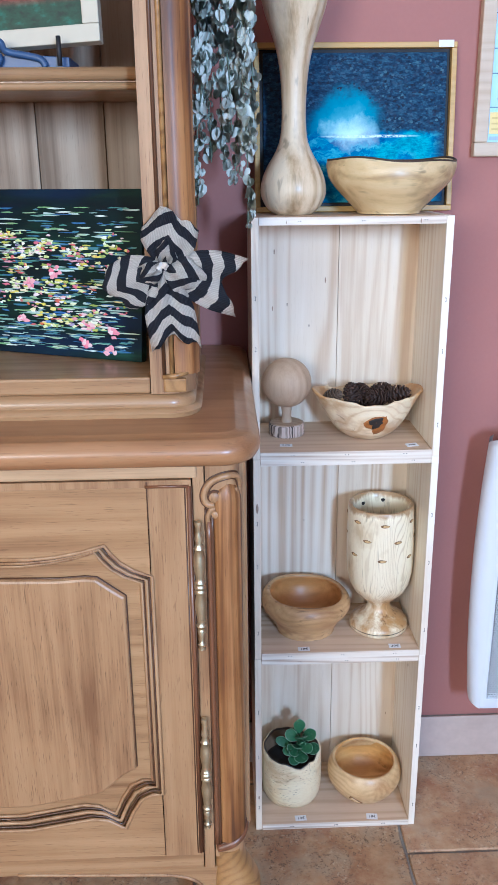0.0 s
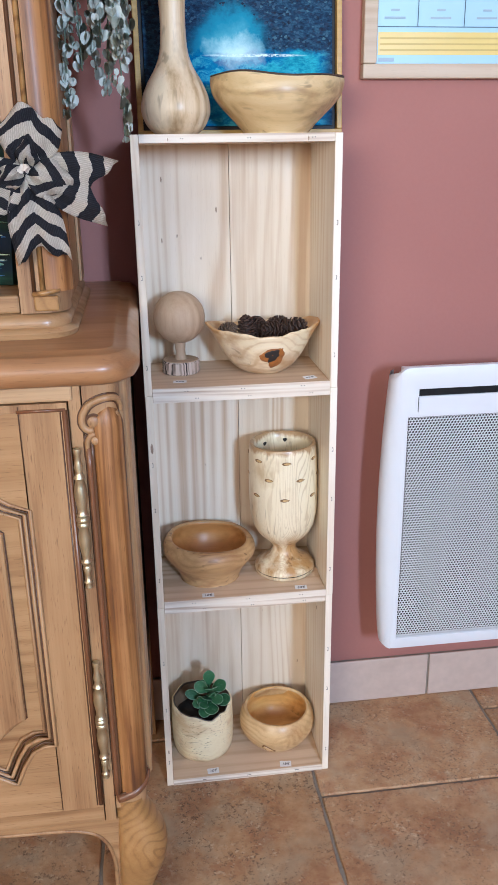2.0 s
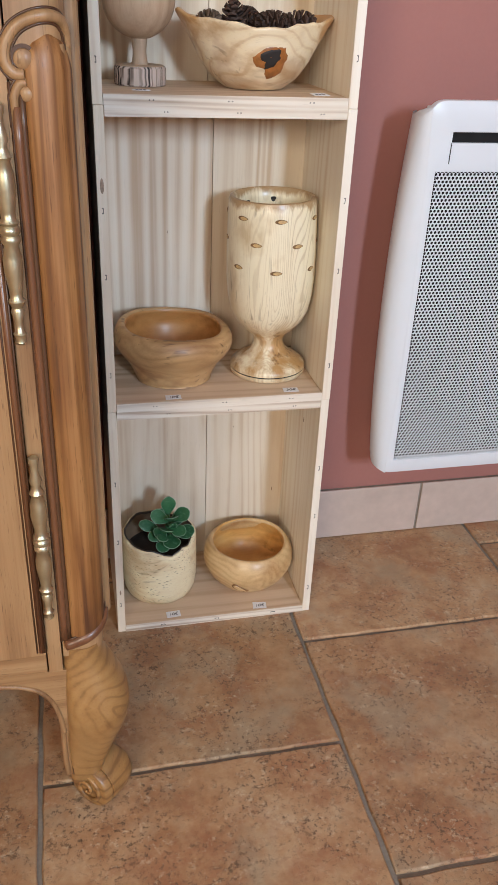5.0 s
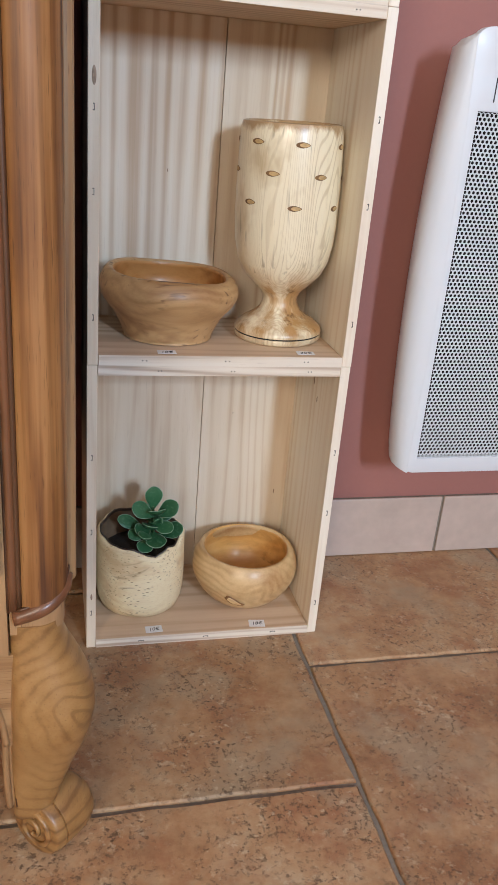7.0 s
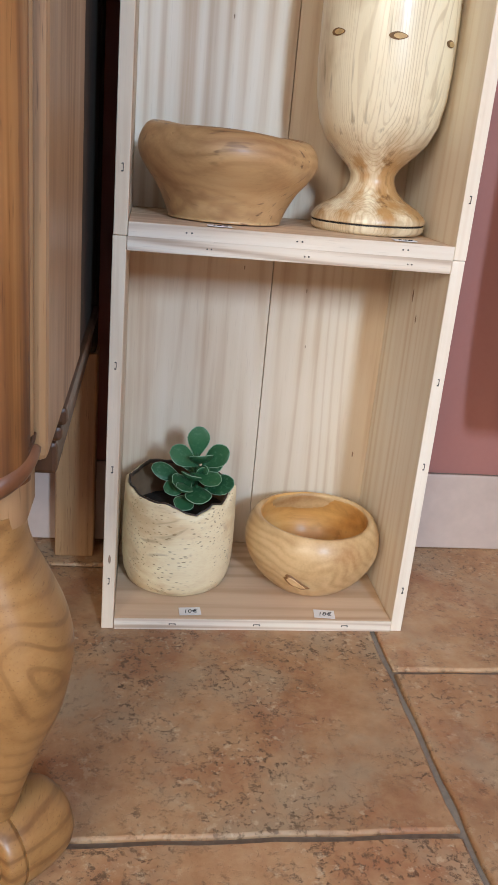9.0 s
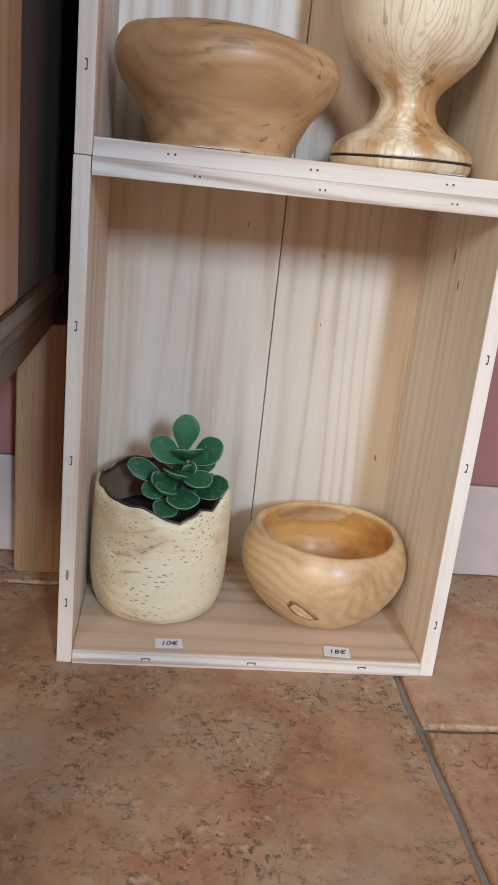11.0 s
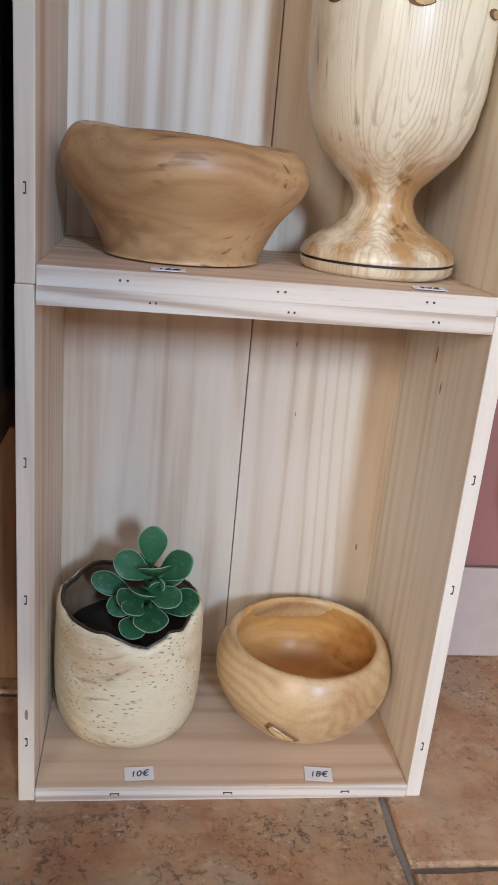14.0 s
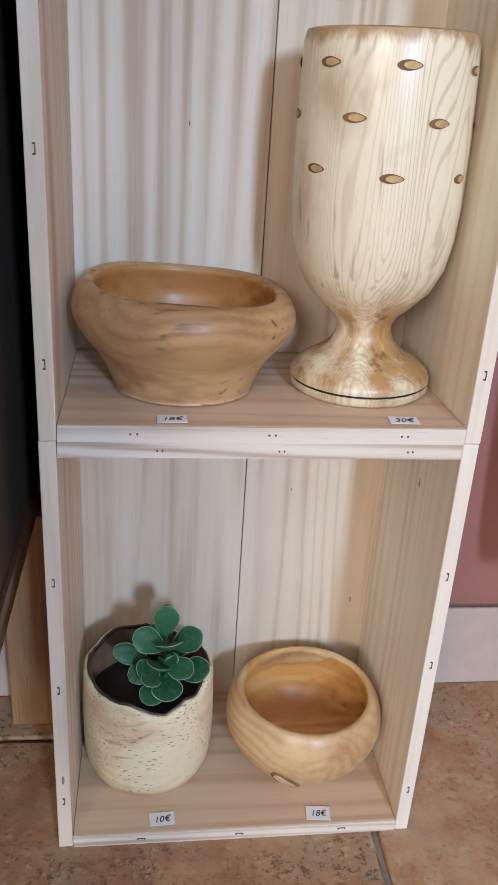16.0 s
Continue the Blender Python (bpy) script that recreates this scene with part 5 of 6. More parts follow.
# ball on a stem, top crate
ball = thing("wooden_ball_tree", (0.0615, 0.098, S3 + 0.0003), "turned wooden ball on a stem with a bark-edged base", "ornament")
part("base", lathe([(0, 0), (0.0295, 0), (0.0305, 0.002), (0.0300, 0.010), (0.0302, 0.018), (0.0290, 0.0205), (0, 0.021)], 40, lambda v, a: Vector((v.x * (1 + 0.03 * math.sin(9 * a) * noise.noise(v * 150)), v.y, v.z))), BRANCH_BARK, ball, "slice of branch with pale striped bark", True, 40)
part("base_top", lathe([(0, 0.0217), (0.0272, 0.0215), (0.0282, 0.0206)], 40), BALL_WOOD, ball)
part("stem", lathe(smooth_profile([(0.0105, 0.0208), (0.0088, 0.026), (0.0080, 0.036), (0.0090, 0.046), (0.0092, 0.054)], 3), 24), BALL_WOOD, ball, smooth=True)
sph = [(0.0416 * math.sin(math.pi * k / 22), 0.0895 - 0.0416 * math.cos(math.pi * k / 22)) for k in range(23)]
part("ball", lathe([(r if 0 < k < 22 else 0, z) for k, (r, z) in enumerate(sph)], 48), BALL_WOOD, ball, smooth=True)


# winged bowl with cones
def wing(v, a):
    k = min(1.0, max(0.0, v.z / 0.068))
    c = abs(math.cos(a))
    return Vector((v.x * (1 + 0.28 * k ** 1.5 * c ** 3), v.y * (1 - 0.06 * k), v.z * (1 + 0.19 * c ** 4 * k) + 0.001 * math.sin(5 * a) * k + 0.004 * k ** 3 * noise.noise(Vector((4 * math.cos(a), 4 * math.sin(a), 0.7)))))


cb = bowl_thing("winged_bowl", (0.1965, 0.0905, S3 + 0.0003), "cream and amber natural-edge bowl with a charred knot",
                [(0, 0), (0.030, 0), (0.037, 0.002), (0.050, 0.012), (0.060, 0.027), (0.066, 0.043), (0.071, 0.058), (0.074, 0.066), (0.072, 0.0685), (0.0685, 0.066), (0.063, 0.052), (0.055, 0.032), (0.043, 0.018), (0.02, 0.012), (0, 0.011)], CONE_BOWL, shape=wing)
AMBER = plain("amber_resin_wood", (0.36, 0.13, 0.028), 0.35, 0, 0.5, 120, 0.2, 0.3)
knot_patch(cb, (0.008, -0.0612, 0.0345), (0.12, -0.95, -0.30), 0.0185, AMBER, 1.12, "amber_halo", 40, rag=0.45)
knot_patch(cb, (0.006, -0.0622, 0.0365), (0.10, -0.95, -0.28), 0.0105, CHAR, 1.25, "charred_knot", 25, rag=0.5)


def pine_cone(at, size, rot, mat, label):
    c = thing("pine_cone", at, label, "pine cone", "pine cones in the bowl", rot)
    me = bpy.data.meshes.new("scale")
    bm = bmesh.new()
    pts = [(0, 0, 0), (0.5, -0.24, 0.02), (0.9, -0.30, 0.10), (1.0, 0, 0.20), (0.9, 0.30, 0.10), (0.5, 0.24, 0.02)]
    top = [bm.verts.new(p) for p in pts]
    bot = [bm.verts.new((x, y, z - 0.13)) for x, y, z in pts]
    bm.faces.new(top)
    bm.faces.new(bot[::-1])
    for k in range(6):
        bm.faces.new((top[k], bot[k], bot[(k + 1) % 6], top[(k + 1) % 6]))
    bmesh.ops.recalc_face_normals(bm, faces=bm.faces)
    bm.to_mesh(me)
    bm.free()
    me.materials.append(mat)
    part("core", lathe([(0, -0.9 * size), (0.3 * size, -0.6 * size), (0.38 * size, 0), (0.25 * size, 0.7 * size), (0, 1.0 * size)], 12), mat, c, smooth=True)
    n = 46
    for k in range(n):
        t = k / (n - 1)
        a = k * 2.39996
        prof = math.sin(math.pi * (0.12 + 0.80 * t)) ** 0.7
        s = new("scale", me)
        s.parent = c
        s.matrix_basis = Matrix.Translation((0, 0, (-0.85 + 1.75 * t) * size)) @ Matrix.Rotation(a, 4, "Z") @ Matrix.Rotation(radians(15 - 55 * t), 4, "Y") @ Matrix.Diagonal((size * 0.78 * prof, size * 0.9 * prof, size * 0.7, 1))


for at, size, rot, mat, lab in (((0.137, 0.082, 0.822), 0.0165, (70, 20, 40), CONE_PALE, "small greyish pine cone lying in the bowl"), ((0.168, 0.078, 0.823), 0.020, (8, -5, 0), CONE_MAT, "dark open pine cone standing upright"),
                                 ((0.185, 0.098, 0.824), 0.021, (80, 0, 20), CONE_MAT, "dark pine cone lying in the bowl"), ((0.212, 0.076, 0.820), 0.021, (75, 30, -60), CONE_MAT, "dark pine cone lying in the bowl"),
                                 ((0.244, 0.086, 0.821), 0.022, (78, 10, 75), CONE_MAT, "dark brown pine cone with open scales"), ((0.222, 0.112, 0.822), 0.019, (80, 0, 100), CONE_MAT, "dark pine cone lying in the bowl"), ((0.19, 0.088, 0.797), 0.024, (80, 0, 60), CONE_MAT, "dark pine cone lying in the bowl")):
    pine_cone(at, size, rot, mat, lab)

# ---- price tags ----


def price_tag(x, y, z, turn, text, w=0.0205, d=0.0125, lift=0.0):
    t = thing("price_tag", (x, y, z + 0.0006), "small white handwritten paper price tag", "price tag", "price tags", (lift, 0, turn))
    part("paper", block(-w / 2, w / 2, -d / 2, d / 2, -0.0002, 0.0002), PAPER, t)
    if text:
        words(text, 0.0085, (0, -0.0005, 0.0003), (0, 0, 4), INK, t)
    else:
        for k, (a, b) in enumerate(((-0.006, -0.003), (-0.002, 0.001), (0.002, 0.006))):
            part("writing_bar", block(a, b, -0.0015, 0.0012, 0.0002, 0.0004), INK, t)
    return t


price_tag(0.0855, 0.0125, S1, 3, "10€", 0.0215, 0.0135)
price_tag(0.221, 0.0105, S1, -6, "18€", 0.021, 0.0145)
price_tag(0.087, 0.0105, S2, 0, "18€")
price_tag(0.2475, 0.0125, S2, -3, "30€")
price_tag(0.056, 0.0335, S3, -4, "")
price_tag(0.2605, 0.0225, S3, 14, "", lift=6)

# ---- on top of the crates ----
vase = thing("vase", (0.0695, 0.088, S4 + 0.0003), "tall streaked turned wood vase with a round belly", "vase")
vp = smooth_profile([(0.028, 0.0), (0.040, 0.009), (0.0485, 0.024), (0.0505, 0.037), (0.0475, 0.054), (0.0390, 0.073), (0.0275, 0.092), (0.0205, 0.112), (0.0182, 0.140), (0.0186, 0.170), (0.0215, 0.205), (0.0275, 0.235), (0.0365, 0.262), (0.0455, 0.288), (0.0500, 0.315), (0.049, 0.345), (0.0415, 0.375), (0.034, 0.395)], 4)
part("body", lathe([(0, 0)] + vp + [(0.031, 0.396), (0.030, 0.37), (0.04, 0.33), (0.03, 0.26), (0, 0.25)], 56), VASE_WOOD, vase, smooth=True, angle=60)

eb = thing("natural_edge_bowl", (0.2175, 0.083, S4 + 0.0003), "pale spalted wood bowl with a dark uneven bark rim", "bowl")


def edge_shape(v, a):
    k = min(1.0, max(0.0, v.z / 0.075))
    return Vector((v.x * (1 + 0.02 * k * math.cos(a)), v.y * (1 - 0.22 * k), v.z + k ** 3 * (0.003 * math.sin(2 * a + 0.5) + 0.0015 * math.sin(5 * a))))


part("bowl", lathe(smooth_profile([(0, 0), (0.044, 0), (0.049, 0.003), (0.058, 0.013), (0.072, 0.027), (0.086, 0.041), (0.095, 0.054), (0.099, 0.068), (0.0985, 0.077), (0.0955, 0.0775), (0.092, 0.068), (0.084, 0.05), (0.06, 0.028), (0.03, 0.018), (0, 0.016)], 4), 64, edge_shape), EDGE_BOWL, eb, smooth=True, angle=60)
part("bark_rim", lathe([(0.0945, 0.0770), (0.0985, 0.0768), (0.0990, 0.0785), (0.0965, 0.0797), (0.0940, 0.0785)], 64, edge_shape, True), RIM_CHAR, eb, "thin dark bark rim", smooth=True)


def framed(root, w, h, fw, depth, frame_mat, canvas, gap=0.0, frame_names="frame_bar"):
    """A picture lying in x and z from its lower left corner, front at y 0."""
    for x0, x1, z0, z1 in ((0, w, 0, fw), (0, w, h - fw, h), (0, fw, fw + 0.0002, h - fw - 0.0002), (w - fw, w, fw + 0.0002, h - fw - 0.0002)):
        part(frame_names, block(x0, x1, 0, depth, z0, z1, 0.0012), frame_mat, root)
    if gap:
        part("shadow_gap", block(fw, w - fw, depth * 0.6, depth * 0.8, fw, h - fw), BLACK, root)
    part("canvas", block(fw + gap, w - fw - gap, depth * 0.25, depth * 0.55, fw + gap, h - fw - gap, 0.001), canvas, root)


pic = thing("framed_painting", (0.0135, 0.152, S4 + 0.0008), "blue lagoon painting in a thin gilded frame leaning on the wall", "painting", rot=(-5.5, 0, 0))
framed(pic, 0.322, 0.256, 0.0085, 0.018, GOLD, LAGOON, 0.006)
part("price_label", block(0.292, 0.316, -0.0012, -0.0004, 0.2475, 0.2580), PAPER, pic, "small white paper label")
random.seed(7)
bm = bmesh.new()
for k in range(1300):
    x, z = random.uniform(0.018, 0.304), random.uniform(0.085, 0.238)
    if ((x - 0.145) / 0.068) ** 2 + ((z - 0.122) / 0.066) ** 2 < 1.0 + random.uniform(-0.15, 0.3) or z < 0.128 + random.uniform(-0.006, 0.006):
        continue
    r, a = random.uniform(0.0010, 0.0026), random.uniform(0, 3.14)
    vs = [bm.verts.new((x + r * math.cos(a + q) * (1.6 if j % 2 else 0.8), 0.0043, z + r * math.sin(a + q))) for j, q in enumerate((0, 1.05, 2.1, 3.14, 4.2, 5.2))]
    bm.faces.new(vs)
NIGHT = dabs("night_foliage_dabs", [(0.0, (0.010, 0.018, 0.042)), (0.4, (0.020, 0.045, 0.095)), (0.6, (0.028, 0.075, 0.14)), (0.85, (0.045, 0.11, 0.18)), (1.0, (0.075, 0.17, 0.23))])
tagged(part("paint_layer", bm, NIGHT, pic), "dabs of dark paint for foliage", kind="stuff")

# ---- planner on the wall ----
plan = thing("wall_planner", (0.3735, 0.177, 1.198), "framed pale blue planner with a yellow band hanging on the wall", "wall planner")
PW, PH, FW = 0.62, 0.44, 0.022
for x0, x1, z0, z1 in ((0, PW, 0, FW), (0, PW, PH - FW, PH), (0, FW, FW + 0.0002, PH - FW - 0.0002), (PW - FW, PW, FW + 0.0002, PH - FW - 0.0002)):
    part("frame_bar", block(x0, x1, 0, 0.0178, z0, z1, 0.002), FRAME_PINE, plan)
part("sheet", block(FW, PW - FW, 0.008, 0.012, FW, PH - FW), SHEET_BLUE, plan, "pale blue printed sheet")
part("yellow_band", block(FW + 0.003, PW - FW - 0.003, 0.0074, 0.0079, FW + 0.013, FW + 0.046), SHEET_YELLOW, plan, "yellow band of notes")
for k in range(3):
    part("writing_bar", block(FW + 0.006, PW - FW - 0.05 - 0.07 * k, 0.0068, 0.0073, FW + 0.019 + k * 0.0085, FW + 0.0215 + k * 0.0085), SHEET_TEXT_Y, plan)
part("writing_bar", block(FW + 0.004, FW + 0.03, 0.0068, 0.0073, FW + 0.0035, FW + 0.009), SHEET_TEXT, plan)
rows_z = [FW + 0.053 + 0.0505 * k - (0.014 * (k > 1)) for k in range(8)]
cols_x = [FW + 0.066 + 0.0765 * k for k in range(7)]
for z in rows_z:
    if z < PH - FW:
        part("rule", block(FW + 0.001, PW - FW - 0.001, 0.0070, 0.0074, z, z + 0.0011), SHEET_LINE, plan)
for x in cols_x:
    part("rule", block(x, x + 0.0011, 0.0066, 0.0069, rows_z[0], PH - FW - 0.002), SHEET_LINE, plan)
for j, z in enumerate(rows_z[:-1]):
    for x in [FW - 0.009] + cols_x[:-1]:
        for q in range(2):
            wd = 0.034 if q == 0 else 0.014
            z1 = z + 0.012 + 0.011 * q
            if z1 + 0.004 < PH - FW and x + 0.02 > FW:
                part("writing_bar", block(x + 0.038 - wd / 2, x + 0.038 + wd / 2, 0.0069, 0.0073, z1, z1 + 0.0028), SHEET_TEXT, plan)

# ---- radiator ----
rad = thing("radiator", (0.0, 0.0, 0.0), "white electric panel radiator with a perforated front fixed to the wall", "radiator")
RX1, RZ0, RZ1 = 1.06, 0.188, 0.744


def radiator():
    mid = 0.74
    edge = smooth_profile([(0.446, RZ0 + 0.002), (0.4385, RZ0 + 0.004), (0.4355, RZ0 + 0.012), (0.4370, 0.30), (0.4390, 0.47), (0.4365, 0.62), (0.4320, RZ1 - 0.022), (0.4345, RZ1 - 0.009), (0.442, RZ1 - 0.003), (0.452, RZ1 - 0.001)], 5)
    outline = edge + [(2 * mid - x, z) for x, z in edge[::-1]]
    hole = [(0.4485, 0.212), (2 * mid - 0.4485, 0.212), (2 * mid - 0.4485, 0.6545), (0.4485, 0.6545)]
    slot = [(0.466, 0.6915), (2 * mid - 0.466, 0.6915), (2 * mid - 0.466, 0.7045), (0.466, 0.7045)]
    part("front_panel", slab(outline, 0.0865, 0.098, 0.0015, [hole, slot]), WHITE, rad, "white enamelled steel front", True, 35)
    # flanks swell outwards, then draw in towards the wall
    for sign in (1, -1):
        bm = bmesh.new()
        grid = []
        for x, z in edge:
            k = max(0.0, min(1.0, (z - RZ0) / (RZ1 - RZ0)))
            out = 0.4265 - 0.0170 * math.sin(math.pi * min(1.0, 0.06 + 0.90 * k)) ** 0.75
            pts = [(x + 0.0004, 0.0872), (x - 0.35 * (x - out), 0.0890), (x - 0.75 * (x - out), 0.0965), (out, 0.108), (out + 0.002, 0.124), (out + 0.012, 0.150), (out + 0.020, 0.160)]
            grid.append([bm.verts.new((px if sign > 0 else 2 * mid - px, py, z - 0.020 * min(1.0, j / 4) * (1 if k > 0.97 else -0.5 if k < 0.03 else 0.0))) for j, (px, py) in enumerate(pts)])
        for p, q in zip(grid, grid[1:]):
            for j in range(len(p) - 1):
                bm.faces.new((p[j], p[j + 1], q[j + 1], q[j]))
        bmesh.ops.recalc_face_normals(bm, faces=bm.faces)
        part("flank", bm, WHITE, rad, "swelling white side of the casing", True, 60)
    for z0, z1 in ((RZ0 + 0.0025, RZ0 + 0.0055), (RZ1 - 0.022, RZ1 - 0.014)):
        part("casing_edge", block(0.452, 2 * mid - 0.452, 0.0975, 0.150, z0, z1, 0.0012), WHITE, rad)
    # Plate and block hold the shade behind grille and slot in their near-black colour.
    part("inner_plate", block(0.4440, 2 * mid - 0.4440, 0.118, 0.122, 0.200, 0.715), RAD_BACK, rad, "plate coloured near-black for the shade behind the grille")
    part("slot_inside", block(0.4663, 2 * mid - 0.4663, 0.0900, 0.117, 0.6917, 0.7043), RAD_BACK, rad, "near-black block for the shade in the slot under the top edge")
    part("flap_line", block(0.4645, 0.4655, 0.0855, 0.0868, 0.665, 0.6915), BLACK, rad)
    part("wall_bracket", block(0.50, 0.53, 0.1585, 0.1948, 0.25, 0.70), WHITE, rad)
    part("wall_bracket", block(0.95, 0.98, 0.1585, 0.1948, 0.25, 0.70), WHITE, rad)
    # perforated sheet: hexagonal cells with hexagonal holes
    px, pz, r_out, r_in = 0.0056, 0.00485, 0.0, 0.00228
    verts, faces = [], []
    nx, nz = int((2 * mid - 0.897) / px), int(0.4425 / pz)
    for j in range(nz):
        for i in range(nx):
            cx = 0.4485 + (i + 0.5 + 0.5 * (j % 2)) * px
            cz = 0.212 + (j + 0.5) * pz
            b = len(verts)
            for k in range(6):
                a = radians(30 + 60 * k)
                R = px / math.sqrt(3) * 1.005
                verts.append((cx + R * math.cos(a), 0.0895, cz + R * math.sin(a)))
            for k in range(6):
                a = radians(30 + 60 * k)
                verts.append((cx + r_in * math.cos(a), 0.0895, cz + r_in * math.sin(a)))
            for k in range(6):
                a = radians(30 + 60 * k)
                verts.append((cx + r_in * math.cos(a), 0.0908, cz + r_in * math.sin(a)))
            for k in range(6):
                k2 = (k + 1) % 6
                faces.append((b + k, b + k2, b + 6 + k2, b + 6 + k))
                faces.append((b + 6 + k, b + 6 + k2, b + 12 + k2, b + 12 + k))
    me = bpy.data.meshes.new("grille")
    me.from_pydata(verts, [], faces)
    me.materials.append(WHITE)
    g = new("grille", me)
    g.parent = rad
    tagged(g, "white perforated metal grille", kind="stuff")


radiator()

# ---- pictures in the hutch ----
pond = thing("canvas_painting", (-0.374 - 0.03, -0.045, 0.9373), "unframed dark water lily painting leaning in the dresser", "painting", rot=(-6, 0, -24.0))
CW, CH = 0.275, 0.222
part("canvas", block(0, CW, 0, 0.014, 0, CH, 0.001), POND, pond)
random.seed(11)


def dab_mesh(spots, lift):
    bm = bmesh.new()
    for x, z, rx, rz in spots:
        n = 9
        ph = random.uniform(0, 6.28)
        ring = [bm.verts.new((x + rx * math.cos(ph + 6.283 * k / n) * random.uniform(0.45, 1.4), -0.0004 - lift, z + rz * math.sin(ph + 6.283 * k / n) * random.uniform(0.45, 1.4))) for k in range(n)]
        top = bm.verts.new((x, -0.0012 - lift, z))
        for k in range(n):
            bm.faces.new((ring[k], ring[(k + 1) % n], top))
    bmesh.ops.recalc_face_normals(bm, faces=bm.faces)
    return bm


def inside(x, z):
    return 0.004 < x < CW - 0.004 and 0.004 < z < CH - 0.004


sp = []
for k in range(520):
    z = 0.01 + 0.19 * random.random() ** 1.2
    x = random.uniform(0.01, CW - 0.01)
    L = random.uniform(0.004, 0.018)
    if inside(x - L, z) and inside(x + L, z):
        sp.append((x, z, L, random.uniform(0.0005, 0.0015)))
tagged(part("water_paint", dab_mesh(sp, 0.0), STROKES, pond), "pale brush strokes", kind="stuff")
sp = []
for k in range(46):
    cx, cz = random.uniform(0.02, CW - 0.02), random.choice((0.155, 0.14, 0.12, 0.10, 0.085, 0.065, 0.05)) + random.uniform(-0.008, 0.008)
    if cx > 0.21 and cz < 0.06:
        continue
    for q in range(random.randint(6, 18)):
        x, z = cx + random.gauss(0, 0.011), cz + random.gauss(0, 0.0042)
        if inside(x, z):
            sp.append((x, z, random.uniform(0.0014, 0.0070), random.uniform(0.0007, 0.0024)))
tagged(part("flower_paint", dab_mesh(sp, 0.0005), DABS, pond), "yellow, white and pink dabs of paint", kind="stuff")
sp = [(x + random.gauss(0, 0.004), z + random.gauss(0, 0.0035), random.uniform(0.0030, 0.0062), random.uniform(0.0022, 0.0046)) for x, z in ((0.195, 0.042), (0.232, 0.036), (0.228, 0.015), (0.19, 0.02), (0.085, 0.05), (0.1, 0.1), (0.14, 0.11)) for q in range(7)]
tagged(part("lily_dabs", dab_mesh(sp, 0.001), PINK_DABS, pond), "pink water lilies", kind="stuff")

small = thing("small_framed_painting", (-0.40, -0.150, 0.8907 + 0.4022 + 0.019), "small green and red painting in a cream frame on a stand", "painting", rot=(-9, -3, -6))
framed(small, 0.222, 0.17, 0.02, 0.016, FRAME_WHITE, MEADOW)
easel = thing("display_stand", (-0.262, -0.165, 0.8907 + 0.4022), "dark blue plastic display stand holding the small painting", "display stand")
arm = smooth_profile([(-0.040, -0.012, 0.0025), (-0.034, -0.012, 0.012), (-0.040, -0.016, 0.022), (-0.035, -0.018, 0.029), (-0.030, -0.018, 0.027), (-0.026, -0.014, 0.019), (-0.005, -0.010, 0.015), (0.012, -0.010, 0.011), (0.018, -0.010, 0.0025)], 4)
part("front_arm", tube(arm, 0.0042, 8), BLUE_PLASTIC, easel, smooth=True)
part("peg", tube([(0.036, -0.020, 0.0025), (0.036, -0.020, 0.034)], 0.0028, 8), BLACK, easel, smooth=True)
part("base_plate", slab([(-0.042, 0.001), (0.045, 0.001), (0.045, 0.013), (0.0, 0.016), (-0.03, 0.016)], -0.008, 0.06, 0.001), BLUE_PLASTIC, easel)

# ---- bow on the hutch post ----
bow = thing("ribbon_bow", (-0.1108, HY - 0.007, 1.0752), "black and cream chevron burlap bow tied to the dresser post", "bow")


def ribbon(ang, length, w0, w1, puff, notch, inward, curl=0.0, grow=0.55):
    """A loop or tail of ribbon reaching out from the knot. notch > 0 cuts a swallowtail, < 0 rounds the end; inward turns the chevrons' points to the knot."""
    bm = bmesh.new()
    uvl = bm.loops.layers.uv.new("uv")
    nu, nv = 20, 13
    a = radians(ang)
    g = []
    for i in range(nu):
        t = i / (nu - 1)
        row = []
        for j in range(nv):
            s = j / (nv - 1) * 2 - 1
            w = w0 + (w1 - w0) * math.sin(min(1.0, t / grow) * math.pi / 2)
            far = 1 + (notch * (abs(s) - 0.5) if notch > 0 else notch * s * s) * t ** 2
            r = 0.003 + length * t * far + 0.0012 * math.sin(11 * s + ang) * t + 0.012 * noise.noise(Vector((1.4 * s, ang, 1.7))) * t * t
            side = s * w + curl * t * t * length
            y = -0.005 - puff * math.sin(math.pi * min(1.0, 0.08 + 0.80 * t)) * (1 - 0.35 * s * s) - 0.0032 * math.sin(7 * s + 4 * t + ang) - 0.010 * noise.noise(Vector((2.2 * s + ang, 2.6 * t, 0.3))) * t
            u = 0.5 + 0.5 * s if inward else 0.5 * s + 1.0
            row.append((bm.verts.new((r * math.cos(a) - side * math.sin(a), y, r * math.sin(a) + side * math.cos(a))), (u, t * length / 0.047 + ang * 0.013)))
        g.append(row)
    for i in range(nu - 1):
        for j in range(nv - 1):
            quad = (g[i][j], g[i + 1][j], g[i + 1][j + 1], g[i][j + 1])
            f = bm.faces.new([q[0] for q in quad])
            for lp, q in zip(f.loops, quad):
                lp[uvl].uv = q[1]
    bmesh.ops.solidify(bm, geom=list(bm.faces), thickness=0.0009)
    return bm


